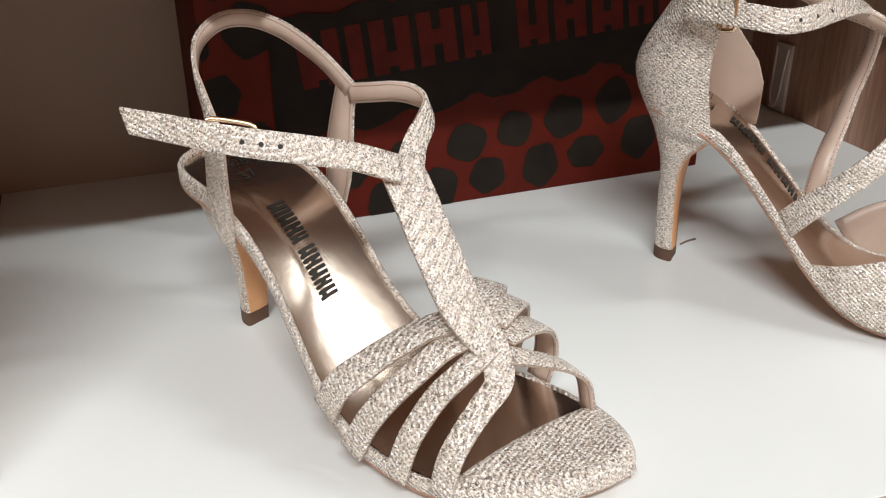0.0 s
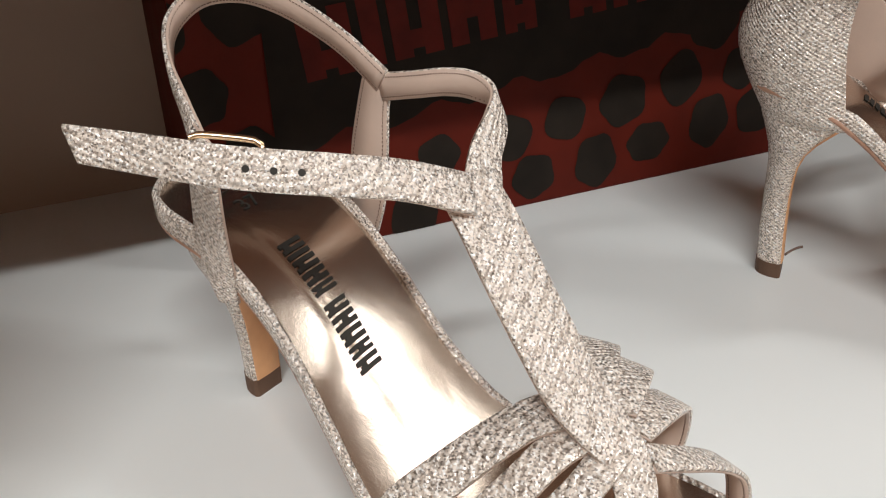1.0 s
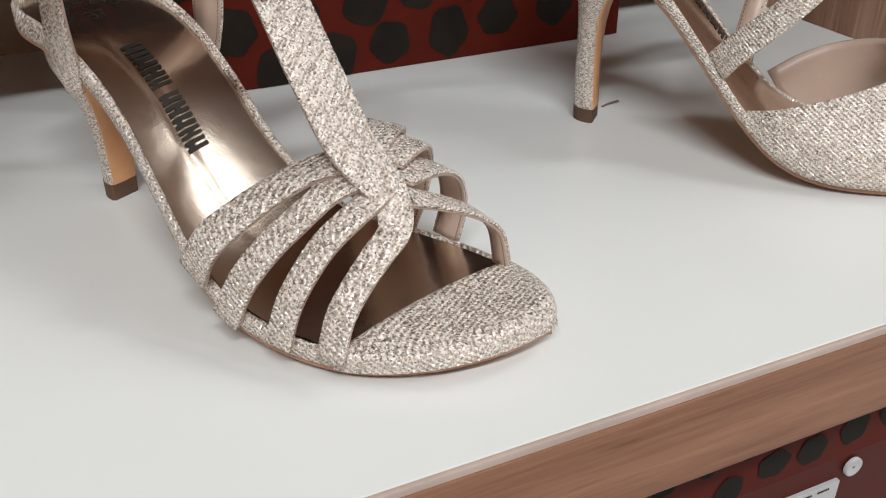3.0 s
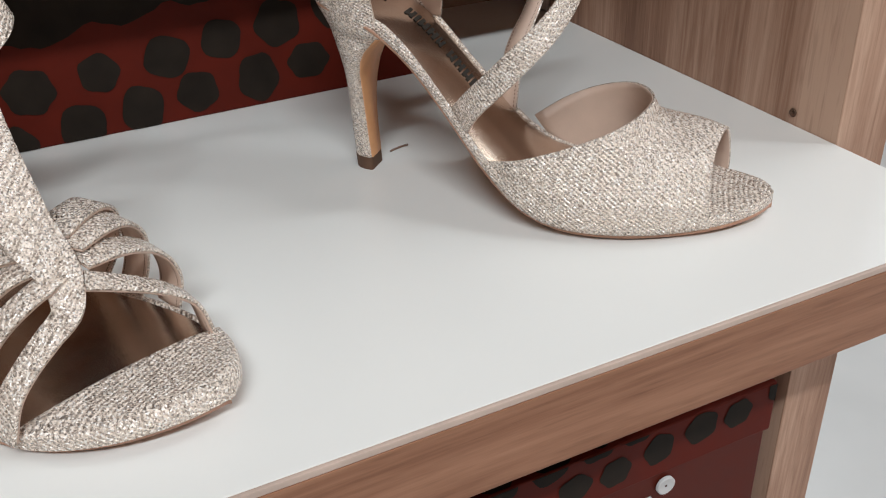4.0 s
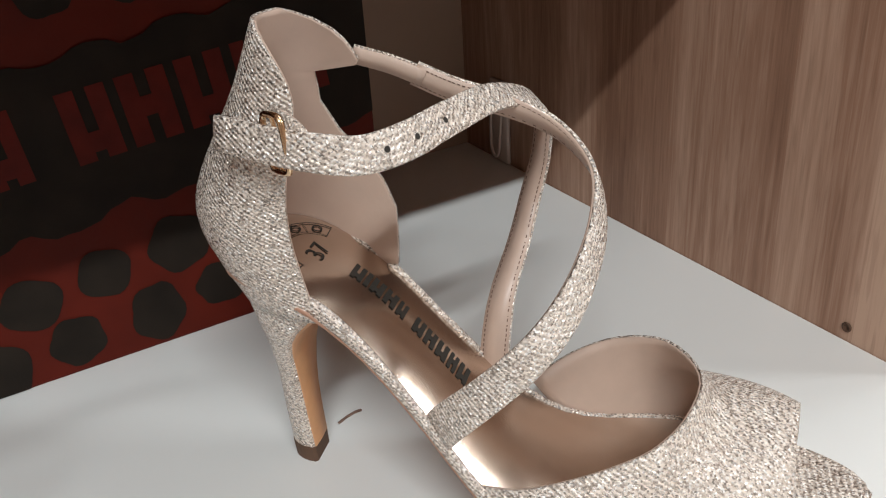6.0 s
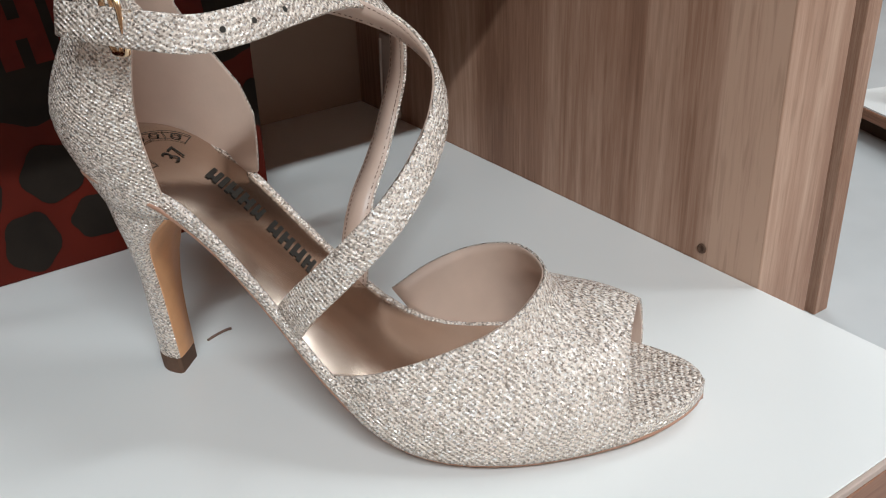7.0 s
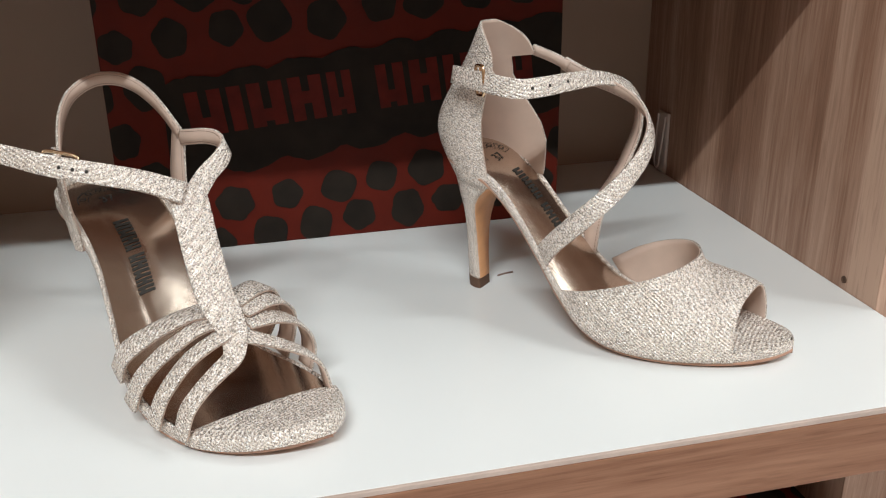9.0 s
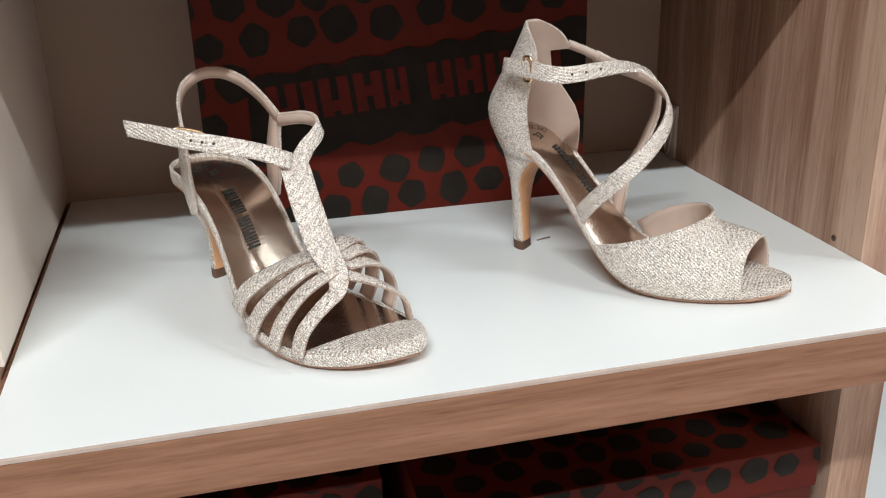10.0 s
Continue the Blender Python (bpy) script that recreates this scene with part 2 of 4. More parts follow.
def strap(name, ctrl, parent, label="", n=40, stitches=True, mat=None, slant=False):
    fr = ribbon_frames(ctrl, n)
    if slant:
        c, s, no, w = fr[-1]
        d = (c - fr[-2][0]).normalized()
        fr.append((c + d * w * 0.5 + s * w * 0.42, s, no, w * 0.16))
    ob = part(name, slab_bm(fr, 0.0, 0.0011, crown=0.015), mat or M_GLIT, parent, label)
    part("lining", slab_bm(fr, -0.0008, -0.00002, inset=0.0002), M_LINING, ob, "blush leather strap lining")
    if stitches:
        bm = bmesh.new()
        for side in (-1, 1):
            for i in range(0, n - 1, 1):
                for k in (0.1, 0.6):
                    c0, s0, n0, w0 = fr[i]
                    c1 = fr[i + 1][0]
                    a, b = c0.lerp(c1, k), c0.lerp(c1, k + 0.3)
                    o = s0 * side * (w0 / 2 - 0.0012) - n0 * 0.0009
                    d = s0 * 0.0002
                    bm.faces.new([bm.verts.new(p) for p in (a + o - d, b + o - d, b + o + d, a + o + d)])
        part("stitching", bm, M_THREAD, ob, "row of dark stitches", smooth=False)
    return ob


# ---- the display cabinet ----
XL, XR, YF, YP, YB, THICK, ROOF, YR = -0.050, 0.4802, 0.2405, 0.330, 0.636, 0.035, 0.190, 0.398
TOP = 0.300
cab = thing("display_cabinet", pose(0, 0, FLOOR), "walnut laminate shop display cabinet with white shelf", "cabinet")


def cab_part(name, bm, mat, label="", parent=None, smooth=False):
    bmesh.ops.translate(bm, verts=bm.verts[:], vec=(0, 0, -FLOOR))
    return part(name, bm, mat, parent or cab, label, smooth)


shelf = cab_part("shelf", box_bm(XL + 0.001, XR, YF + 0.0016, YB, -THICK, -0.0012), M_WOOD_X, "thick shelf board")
cab_part("shelf_top", box_bm(XL + 0.0035, XR - 0.0003, YF + 0.0016, YB, -0.0012, 0.0, 0.0003), M_WHITE, "white laminate shelf top", shelf)
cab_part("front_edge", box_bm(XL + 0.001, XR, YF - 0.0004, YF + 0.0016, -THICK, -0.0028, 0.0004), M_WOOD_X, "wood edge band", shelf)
cab_part("edge_line", box_bm(XL + 0.001, XR, YF - 0.0002, YF + 0.0016, -0.0027, -0.0001, 0.0005), M_EDGE, "pale edge seam", shelf)
right = cab_part("side_panel", box_bm(XR, XR + THICK, YP, YB + 0.02, FLOOR + 0.02, TOP, 0.0006), M_WOOD_Z)
left = cab_part("side_panel", box_bm(XL - THICK, XL - 0.0008, YP, YB + 0.02, FLOOR + 0.02, TOP, 0.0006), M_WOOD_Z)
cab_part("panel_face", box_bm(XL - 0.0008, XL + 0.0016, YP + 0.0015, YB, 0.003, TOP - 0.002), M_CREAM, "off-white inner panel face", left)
cab_part("back_panel", box_bm(XL - 0.02, XR + 0.02, YB, YB + 0.018, FLOOR + 0.02, TOP), M_BACK, "pale back panel with recess shade in its colour")
# unseen board, placed and sized to shade the back of the shelf
cab_part("unseen_top_board", box_bm(XL + 0.0018, XR - 0.0002, YR, YB - 0.0005, ROOF, ROOF + 0.018, 0.0006), M_WOOD_X)
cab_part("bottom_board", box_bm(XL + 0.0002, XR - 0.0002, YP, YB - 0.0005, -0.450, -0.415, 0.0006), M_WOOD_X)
# a screw hole near the foot of the wooden panel
bm = bmesh.new()
ring = [[(XR - 0.0002 - 0.0006 * d, 0.3593 + r * math.cos(a), 0.0062 + r * math.sin(a)) for a in np.linspace(0, 2 * math.pi, 15)[:-1]]
        for r, d in ((0.0022, 0), (0.0021, 1), (0.0013, 1), (0.0010, -0.0))]
grid_bm(ring, True, bm)
bm.faces.new(list(bm.verts)[-14:])
cab_part("screw_cap", bm, M_TIP, "small dark screw cap", right, True)

# hook moulded in clear plastic on the panel by the back corner
hook = thing("wall_hook", pose(XR, 0.597, 0.0), "small clear plastic hook on the wooden panel", "hook")
bm = box_bm(-0.0028, 0.0, -0.0085, 0.0085, 0.0005, 0.050, 0.0012)
part("plate", bm, M_PLAST, hook)
path = [(-0.0035, -0.006 + 0.0, 0.047), (-0.0045, -0.0052, 0.030), (-0.0055, -0.004, 0.010), (-0.0055, 0.0, 0.0045), (-0.0055, 0.004, 0.010), (-0.0045, 0.0052, 0.030), (-0.0035, 0.006, 0.047)]
pts = [Vector(p) for p in spline(path, 26)]
rows = []
for i, p in enumerate(pts):
    t = (pts[min(25, i + 1)] - pts[max(0, i - 1)]).normalized()
    u = t.cross(Vector((1, 0, 0))).normalized()
    rows.append([p + u * 0.0009 * math.cos(a) + Vector((1, 0, 0)) * 0.0009 * math.sin(a) for a in np.linspace(0, 2 * math.pi, 9)[:-1]])
part("loop", grid_bm(rows, True), M_PLAST, hook)


# ---- shoe boxes ----
def blob(cx, cz, r, rng):
    n, ph = 30, rng.random() * 6.28
    k = rng.choice((4, 5, 5, 6))
    sx, sz = 1 + rng.uniform(-0.12, 0.12), 1 + rng.uniform(-0.12, 0.12)
    wob = [rng.uniform(-0.05, 0.05) for _ in range(n)]
    return [(cx + sx * r * (1 + 0.06 * math.cos(k * a + ph) + wob[i] * 0.25) * math.cos(a), cz + sz * r * (1 + 0.06 * math.cos(k * a + ph) + wob[i] * 0.25) * math.sin(a))
            for i, a in enumerate(np.linspace(0, 2 * math.pi, n + 1)[:-1])]


def clip_poly(poly, x0, x1, z0, z1):
    return [(min(max(x, x0), x1), min(max(z, z0), z1)) for x, z in poly]


def spots(w, h, rng, to3, parent, pitch=0.032, band=None):
    """Black spots over a red face of w by h, each a part; band(x, z) > 0 keeps a place free."""
    j, z = 0, 0.012
    while z < h + pitch * 0.6:
        x = -0.006 + (pitch / 2 if j % 2 else 0)
        while x < w + pitch * 0.6:
            cx, cz, r = x + rng.uniform(-0.003, 0.003), z + rng.uniform(-0.003, 0.003) + (x - w / 2) * 0.11, pitch * rng.uniform(0.34, 0.40)
            x += pitch
            if band is not None and band(cx, cz) < -0.002:
                continue
            poly = blob(cx, cz, r, rng)
            xs, zs = [p[0] for p in poly], [p[1] for p in poly]
            if max(xs) < 0.002 or min(xs) > w - 0.002 or max(zs) < 0.002 or min(zs) > h - 0.002:
                continue
            bm = bmesh.new()
            q = clip_poly(poly, 0.0004, w - 0.0004, 0.0004, h - 0.0004)
            c = bm.verts.new(to3(sum(a for a, _ in q) / len(q), sum(b for _, b in q) / len(q)))
            vs = [bm.verts.new(to3(*p)) for p in q]
            for i in range(len(vs)):
                if (vs[i].co - vs[(i + 1) % len(vs)].co).length > 1e-7:
                    bm.faces.new((c, vs[i], vs[(i + 1) % len(vs)]))
            part("spot", bm, M_BLACK, parent, smooth=False)
        z += pitch * 0.86
        j += 1


def letter_blocks(x0, z0, x1, z1, height, lean):
    """The wordmark as ten plain leaning blocks, two groups of five, some with a slot: a list of quads for each block."""
    widths = [1.15, 0.45, 1.15, 1.1, 0.8, 0, 0.95, 1.0, 1.0, 0.8, 0.95]
    gap = 0.20
    total = sum(w if w else 0.45 for w in widths) + gap * (len(widths) - 1)
    out, s = [], 0.0
    for i, w in enumerate(widths):
        if w:
            a, b = s / total, (s + w) / total
            k = 0.38 if i % 2 else 0.12
            spans = [(a, b, 0, 1)] if w < 0.6 else [(a, a + (b - a) * 0.38, 0, 1), (a + (b - a) * 0.38, b - (b - a) * 0.38, k, k + 0.28), (b - (b - a) * 0.38, b, 0, 1)]
            quads = []
            for c, d, lo, hi in spans:
                quads.append([(x0 + (x1 - x0) * u + lean * height * v, z0 + (z1 - z0) * u + height * v) for u, v in ((c, lo), (d, lo), (d, hi), (c, hi))])
            out.append(quads)
            s += w + gap
        else:
            s += 0.45 + gap
    return out


rng = random.Random(7)
BX0, BX1, BY, BH, BD = 0.067, 0.3625, 0.5255, 0.186, 0.105
big_box = thing("shoe_box", pose(BX0, BY, 0), "red shoe box with black spots standing on edge against back panel", "shoe box")
part("carton", box_bm(0, BX1 - BX0, 0.0, BD, 0.0, BH, 0.0012), M_RED, big_box, smooth=False)
W = BX1 - BX0


def band_gap(x, z):
    mid = 0.094 + (x - W / 2) * 0.12
    return max(abs(z - mid) - 0.034 - 0.004 * math.sin(x * 70), 0.028 - x)


spots(W, BH, rng, lambda x, z: (x, -0.0004, z), big_box, band=band_gap)
edge_hi, edge_lo = [], []
for i in range(61):
    x = 0.034 + (W - 0.0345) * i / 60
    mid = 0.094 + (x - W / 2) * 0.12
    edge_hi.append((x, mid + 0.028 + 0.004 * abs(math.sin(x * 95)) + rng.uniform(0, 0.002)))
    edge_lo.append((x, mid - 0.028 - 0.006 * abs(math.sin(x * 80 + 1)) - rng.uniform(0, 0.002)))
bm = bmesh.new()
hi, lo = [bm.verts.new((x, -0.0007, z)) for x, z in edge_hi], [bm.verts.new((x, -0.0007, z)) for x, z in edge_lo]
for i in range(60):
    bm.faces.new((lo[i], lo[i + 1], hi[i + 1], hi[i]))
part("band", bm, M_BLACK, big_box, "printed black band", smooth=False)
for quads in letter_blocks(0.050, 0.0765, 0.276, 0.0955, 0.0285, -0.12):
    bm = bmesh.new()
    for q in quads:
        bm.faces.new([bm.verts.new((x, -0.0010, z)) for x, z in q])
    part("print_block", bm, M_LETTER, big_box, "plain red printed block", smooth=False)


def lower_box(m, w, d, h, seed, label, with_label):
    g = random.Random(seed)
    ob = thing("shoe_box", m, label, "shoe box", "shoe boxes under the shelf")
    part("carton", box_bm(0.002, w - 0.002, 0.002, d - 0.002, 0, h - 0.002, 0.001), M_CARDIN, ob, "plain red carton body", smooth=False)
    lid = part("lid", box_bm(0, w, 0, d, h - 0.034, h, 0.0012), M_RED, ob, "red lid with black spots", smooth=False)
    spots(w, 0.0335, g, lambda x, z: (x, -0.0004, h - 0.034 + z), lid, pitch=0.027)
    mid = lambda x, z: abs(z - d * 0.55 - (x - w / 2) * 0.2) - 0.03
    spots(w, d, g, lambda x, z: (x, z, h + 0.0004), lid, pitch=0.030, band=mid)
    if with_label:
        lab = part("label", box_bm(w - 0.145, w - 0.080, -0.0006, 0.002, 0.022, h - 0.050, 0.0002), M_LABEL, ob, "white printed price label", smooth=False)
        bars = bmesh.new()
        x0 = w - 0.141
        for i in range(17):
            wd = g.choice((0.0005, 0.0009, 0.0014))
            bmesh.ops.create_cube(bars, size=1, matrix=Matrix.Translation((x0 + wd / 2, -0.0008, h - 0.068)) @ Matrix.Diagonal((wd, 0.0002, 0.014, 1)))
            x0 += wd + g.choice((0.0004, 0.0007))
        part("printed_bars", bars, M_INK, lab, "dark printed bars", smooth=False)
        lines = bmesh.new()
        for dx, dz, ww in ((0.004, 0.0045, 0.024), (0.004, 0.0075, 0.018), (0.040, 0.003, 0.006), (0.050, 0.003, 0.008)):
            bmesh.ops.create_cube(lines, size=1, matrix=Matrix.Translation((w - 0.145 + dx + ww / 2, -0.0008, h - 0.050 - dz)) @ Matrix.Diagonal((ww, 0.0002, 0.0012, 1)))
        part("printed_lines", lines, M_INK, lab, "grey printed lines", smooth=False)
        rings = [[(w - 0.072 + r * math.cos(a), y, h - 0.044 + r * math.sin(a)) for a in np.linspace(0, 2 * math.pi, 25)[:-1]] for r, y in ((0.0058, 0.001), (0.0058, -0.0008), (0.0050, -0.0012), (0.0042, -0.0006), (0.0008, -0.0006))]
        part("finger_hole", grid_bm(rings, True), M_LABEL, ob, "round white finger hole ring")
    return ob


BASE = -0.415
LB = 0.29
for i in range(2):
    lower_box(pose(0.468 - LB, 0.327, BASE + 0.139 * i), LB, 0.19, 0.138, 21 + i, "red shoe box with spotted lid stacked under the shelf", i == 1)
for i in range(2):
    lower_box(pose(0.165 - 0.20, 0.375, BASE + 0.139 * i), 0.195, 0.25, 0.138, 31 + i, "red shoe box with spotted lid in the dark bay", False)


# ---- the shop round the cabinet ----
def slab(name, x0, x1, y0, y1, z0, z1, mat, label, category):
    return tagged(part(name, box_bm(x0, x1, y0, y1, z0, z1), mat, None, smooth=False), label, category, "", "structure")


slab("floor", -3.5, 4.5, -4.0, 4.0, FLOOR - 0.1, FLOOR, M_TILE, "pale grey shop floor", "floor")
# unseen ceiling and walls, added to close the room and tint its bounce
slab("ceiling", -3.5, 4.5, -4.0, 4.0, CEIL, CEIL + 0.1, M_BOUNCE, "unseen shop ceiling, brown for warm bounced light", "ceiling")
slab("wall_north", -3.5, 4.5, 4.0, 4.1, FLOOR, CEIL, M_BOUNCE, "unseen shop wall, brown for warm bounced light", "wall")
slab("wall_south", -3.5, 4.5, -4.1, -4.0, FLOOR, CEIL, M_BOUNCE, "unseen shop wall, brown for warm bounced light", "wall")
slab("wall_east", 4.5, 4.6, -4.0, 4.0, FLOOR, CEIL, M_BOUNCE, "unseen shop wall, brown for warm bounced light", "wall")
slab("wall_west", -3.6, -3.5, -4.0, 4.0, FLOOR, CEIL, M_BOUNCE, "unseen shop wall, brown for warm bounced light", "wall")


# ---- the shoes ----
class Shoe:
    """A heeled sandal: x runs from the heel's tip to the toe, y to the wearer's one side."""

    def __init__(self, near, far, height, dome, crease, board=0.0050):
        self.near, self.far, self.height, self.dome, self.crease, self.board = near, far, height, dome, crease, board
        self.x0, self.x1 = near[0][0], near[-1][0]

    def edge(self, x):
        return smooth_table(self.near, x), smooth_table(self.far, x)

    def z(self, x):
        return smooth_table(self.height, x)

    def top(self, x, u, lift=0.0):
        """The insole's surface: u from 0 at the near edge to 1 at the far one."""
        a, b = self.edge(x)
        arch = max(0.0, math.sin(math.pi * min(1, max(0, (x - 0.012) / 0.10)))) ** 0.8
        dome = self.dome * (1 - (2 * u - 1) ** 2) * arch
        return Vector((x, a + (b - a) * u, self.z(x) + dome - 0.3 * self.dome * arch - self.crease * arch * math.exp(-((u - 0.36 - 1.2 * (x - 0.07)) / 0.035) ** 2) + lift))

    def stations(self, n=46):
        t = np.linspace(0, 1, n)
        return [self.x0 + (self.x1 - self.x0) * (0.5 - 0.5 * math.cos(math.pi * v)) * 1.0 for v in t]

    def build_sole(self, ob, cup=-1.0):
        us = np.linspace(0, 1, 37)
        xs = self.stations()
        part("insole", grid_bm([[self.top(x, 0.045 + 0.91 * u) for u in us] for x in xs[1:-1]]), M_INSOLE, ob, "bronze foil insole")
        # glitter-wrapped board with a raised rim
        rows = []
        for x in xs:
            a, b = self.edge(x)
            za, zb = self.top(x, 0).z, self.z(x) - self.board
            rim = 0.0004 + 0.0026 * min(1, max(0, (0.105 - x) / 0.04))
            cut = min(1.0, max(0.0, (cup - x) / 0.010))
            rim = rim * (1 - cut) - 0.0012 * cut
            a, b = a + 0.0012 * cut, b - 0.0012 * cut
            h = (b - a) / 2
            e = [min(v, h * 0.9) for v in (0.0030, 0.0022, 0.0012, 0.0006)]
            lo = [(x, a + e[0], za - 0.0004), (x, a + e[1], za + rim * 0.8), (x, a + e[2], za + rim), (x, a, za + rim - 0.0012), (x, a, zb + 0.0004), (x, a + e[3], zb)]
            hi = [(x, b - e[0], za - 0.0004), (x, b - e[1], za + rim * 0.8), (x, b - e[2], za + rim), (x, b, za + rim - 0.0012), (x, b, zb + 0.0004), (x, b - e[3], zb)]
            rows.append(lo + hi[::-1])
        part("sole_edge", grid_bm(rows), M_GLIT, ob, "glitter wrapped sole edge")
        rows = []
        for x in xs:
            a, b = self.edge(x)
            z1 = self.z(x) - self.board
            z0 = max(0.0003, z1 - 0.0024)
            h = (b - a) / 2
            i, j = min(0.0004, h * 0.5), min(0.0022, h * 0.9)
            rows.append([(x, a + i, z1 + 0.0003), (x, a + i, (z0 + z1) / 2), (x, a + j, z0), (x, b - j, z0), (x, b - i, (z0 + z1) / 2), (x, b - i, z1 + 0.0003)])
        part("outsole", grid_bm(rows, True), M_SOLE, ob, "tan leather outsole")

    def build_heel(self, ob, yc, back, front, width, zs, tip=0.0065):
        """A slim heel: D-shaped sections with a flat tan face towards the toe."""
        rows, breast = [], []
        for z in zs:
            xb, xf, w = smooth_table(back, z), smooth_table(front, z), smooth_table(width, z)
            cx = xf - 0.15 * (xf - xb)
            y0 = yc * min(1, max(0, z / 0.06))
            sec = [(cx + 0.15 * (xf - xb) * 0.6, y0 - w * 0.86), (cx, y0 - w)]
            for a in np.linspace(-0.5 * math.pi, 0.5 * math.pi, 15)[1:-1]:
                sec.append((cx - (cx - xb) * math.cos(a), y0 + w * math.sin(a)))
            sec += [(cx, y0 + w), (cx + 0.15 * (xf - xb) * 0.6, y0 + w * 0.86)]
            slope = 0.0
            if z >= zs[-1] - 0.004:
                slope = 0.35
            rows.append([(x, y, min(z + slope * -(x - xf), self.z(x) - 0.0035)) for x, y in sec])
            zf = min(z, self.z(xf) - 0.0035)
            breast.append([(xf - 0.0002, y0 - w * 0.84, zf), (xf + 0.0001, y0, zf), (xf - 0.0002, y0 + w * 0.84, zf)])
        keep = [i for i, z in enumerate(zs) if z >= tip - 1e-6]
        heel = part("heel", grid_bm([rows[i] for i in keep]), M_GLIT, ob, "slim glitter covered heel")
        bm = grid_bm([[rows[i][0]] + breast[i] + [rows[i][-1]] for i in keep])
        part("breast", bm, M_TAN, heel, "flat tan heel face")
        # closed rubber tip
        low = [[(x * 1.03, y * 1.05, z) for x, y, z in rows[i]] for i in range(len(zs)) if zs[i] <= tip + 1e-6]
        bm = grid_bm(low, True)
        bm.faces.new([bm.verts.new(p) for p in low[0]])
        bm.faces.new([bm.verts.new(p) for p in low[-1]])
        part("heel_tip", bm, M_TIP, heel, "brown rubber heel tip", smooth=False)


def foot_marks(shoe, ob, x0, x1, half, yc_u):
    """The printed wordmark on the insole as plain dark blocks, laid on its surface."""
    for quads in letter_blocks(0, 0, 1, 0, 1, 0):
        bm = bmesh.new()
        for q in quads:
            a, b, c, d = q[0][0], q[1][0], q[0][1], q[2][1]
            grid_bm([[shoe.top(x0 + (x1 - x0) * (a + (b - a) * i / 3), yc_u + (c + (d - c) * k / 3 - 0.5) * half, 0.00035) for k in range(4)] for i in range(4)], False, bm)
        part("print_block", bm, M_INK, ob, "plain dark printed block")


ZS = [0.0, 0.0065, 0.0066, 0.012, 0.020, 0.028, 0.036, 0.044, 0.051, 0.057, 0.062, 0.066, 0.070, 0.074, 0.078]

# -- the peep-toe shoe
B_NEAR = [(-0.0150, -0.003), (-0.0143, -0.009), (-0.0118, -0.0155), (-0.0065, -0.0205), (0.004, -0.0240), (0.02, -0.0250), (0.045, -0.0285), (0.07, -0.0370), (0.09, -0.0420), (0.11, -0.0430),
          (0.13, -0.0392), (0.15, -0.0310), (0.165, -0.0225), (0.175, -0.0145), (0.181, -0.0070), (0.1836, -0.0005)]
B_FAR = [(-0.0150, -0.003), (-0.0143, 0.003), (-0.0118, 0.0095), (-0.0065, 0.0145), (0.004, 0.0180), (0.02, 0.0185), (0.045, 0.0175), (0.07, 0.0190), (0.09, 0.0240), (0.11, 0.0305),
         (0.13, 0.0330), (0.15, 0.0290), (0.165, 0.0215), (0.175, 0.0140), (0.181, 0.0065), (0.1836, -0.0005)]
B_Z = [(-0.03, 0.088), (-0.01, 0.0875), (0.01, 0.083), (0.03, 0.0700), (0.05, 0.0490), (0.07, 0.0275), (0.085, 0.0155), (0.10, 0.0100), (0.12, 0.0082), (0.145, 0.008), (0.165, 0.009), (0.185, 0.012)]
peep = thing("peep_toe_sandal", pose(0.2758, 0.4245, 0, 0, 0, -46.3), "champagne glitter peep-toe high heel with crossed ankle straps", "shoe", "shoes on the shelf")
sb = Shoe(B_NEAR, B_FAR, B_Z, 0.0068, 0.0)
sb.build_sole(peep, cup=0.024)
sb.build_heel(peep, -0.003, [(0, -0.0052), (0.02, -0.0058), (0.04, -0.0056), (0.055, -0.0060), (0.066, -0.0090), (0.08, -0.0145)],
              [(0, 0.0052), (0.03, 0.0045), (0.05, 0.006), (0.06, 0.010), (0.07, 0.020), (0.08, 0.030)],
              [(0, 0.0058), (0.03, 0.0074), (0.045, 0.0105), (0.055, 0.0148), (0.066, 0.0190), (0.08, 0.0208)], ZS)
foot_marks(sb, peep, 0.0245, 0.0605, 0.165, 0.55)

# -- the T-strap sandal
A_NEAR = [(-0.0250, 0.002), (-0.0235, -0.006), (-0.019, -0.0145), (-0.012, -0.0200), (0.0, -0.0242), (0.02, -0.0258), (0.045, -0.0295), (0.07, -0.0375), (0.09, -0.0445), (0.11, -0.0482),
          (0.13, -0.0482), (0.15, -0.0438), (0.168, -0.0335), (0.180, -0.0215), (0.187, -0.0100), (0.1905, 0.0)]
A_FAR = [(-0.0250, 0.002), (-0.0235, 0.010), (-0.019, 0.0175), (-0.012, 0.0225), (0.0, 0.0262), (0.02, 0.0270), (0.045, 0.0225), (0.07, 0.0165), (0.09, 0.0170), (0.11, 0.0220),
         (0.13, 0.0275), (0.15, 0.0278), (0.168, 0.0222), (0.180, 0.0145), (0.187, 0.0070), (0.1905, 0.0)]
A_Z = [(-0.028, 0.0745), (-0.01, 0.074), (0.01, 0.0715), (0.03, 0.0635), (0.05, 0.0505), (0.07, 0.0345), (0.085, 0.0230), (0.10, 0.0150), (0.12, 0.010), (0.145, 0.008), (0.165, 0.009), (0.19, 0.013)]
tstrap = thing("t_strap_sandal", pose(0.0681, 0.4368, 0, 0, 0, -58.4), "champagne glitter T-strap high heel sandal with open ankle strap", "shoe", "shoes on the shelf")
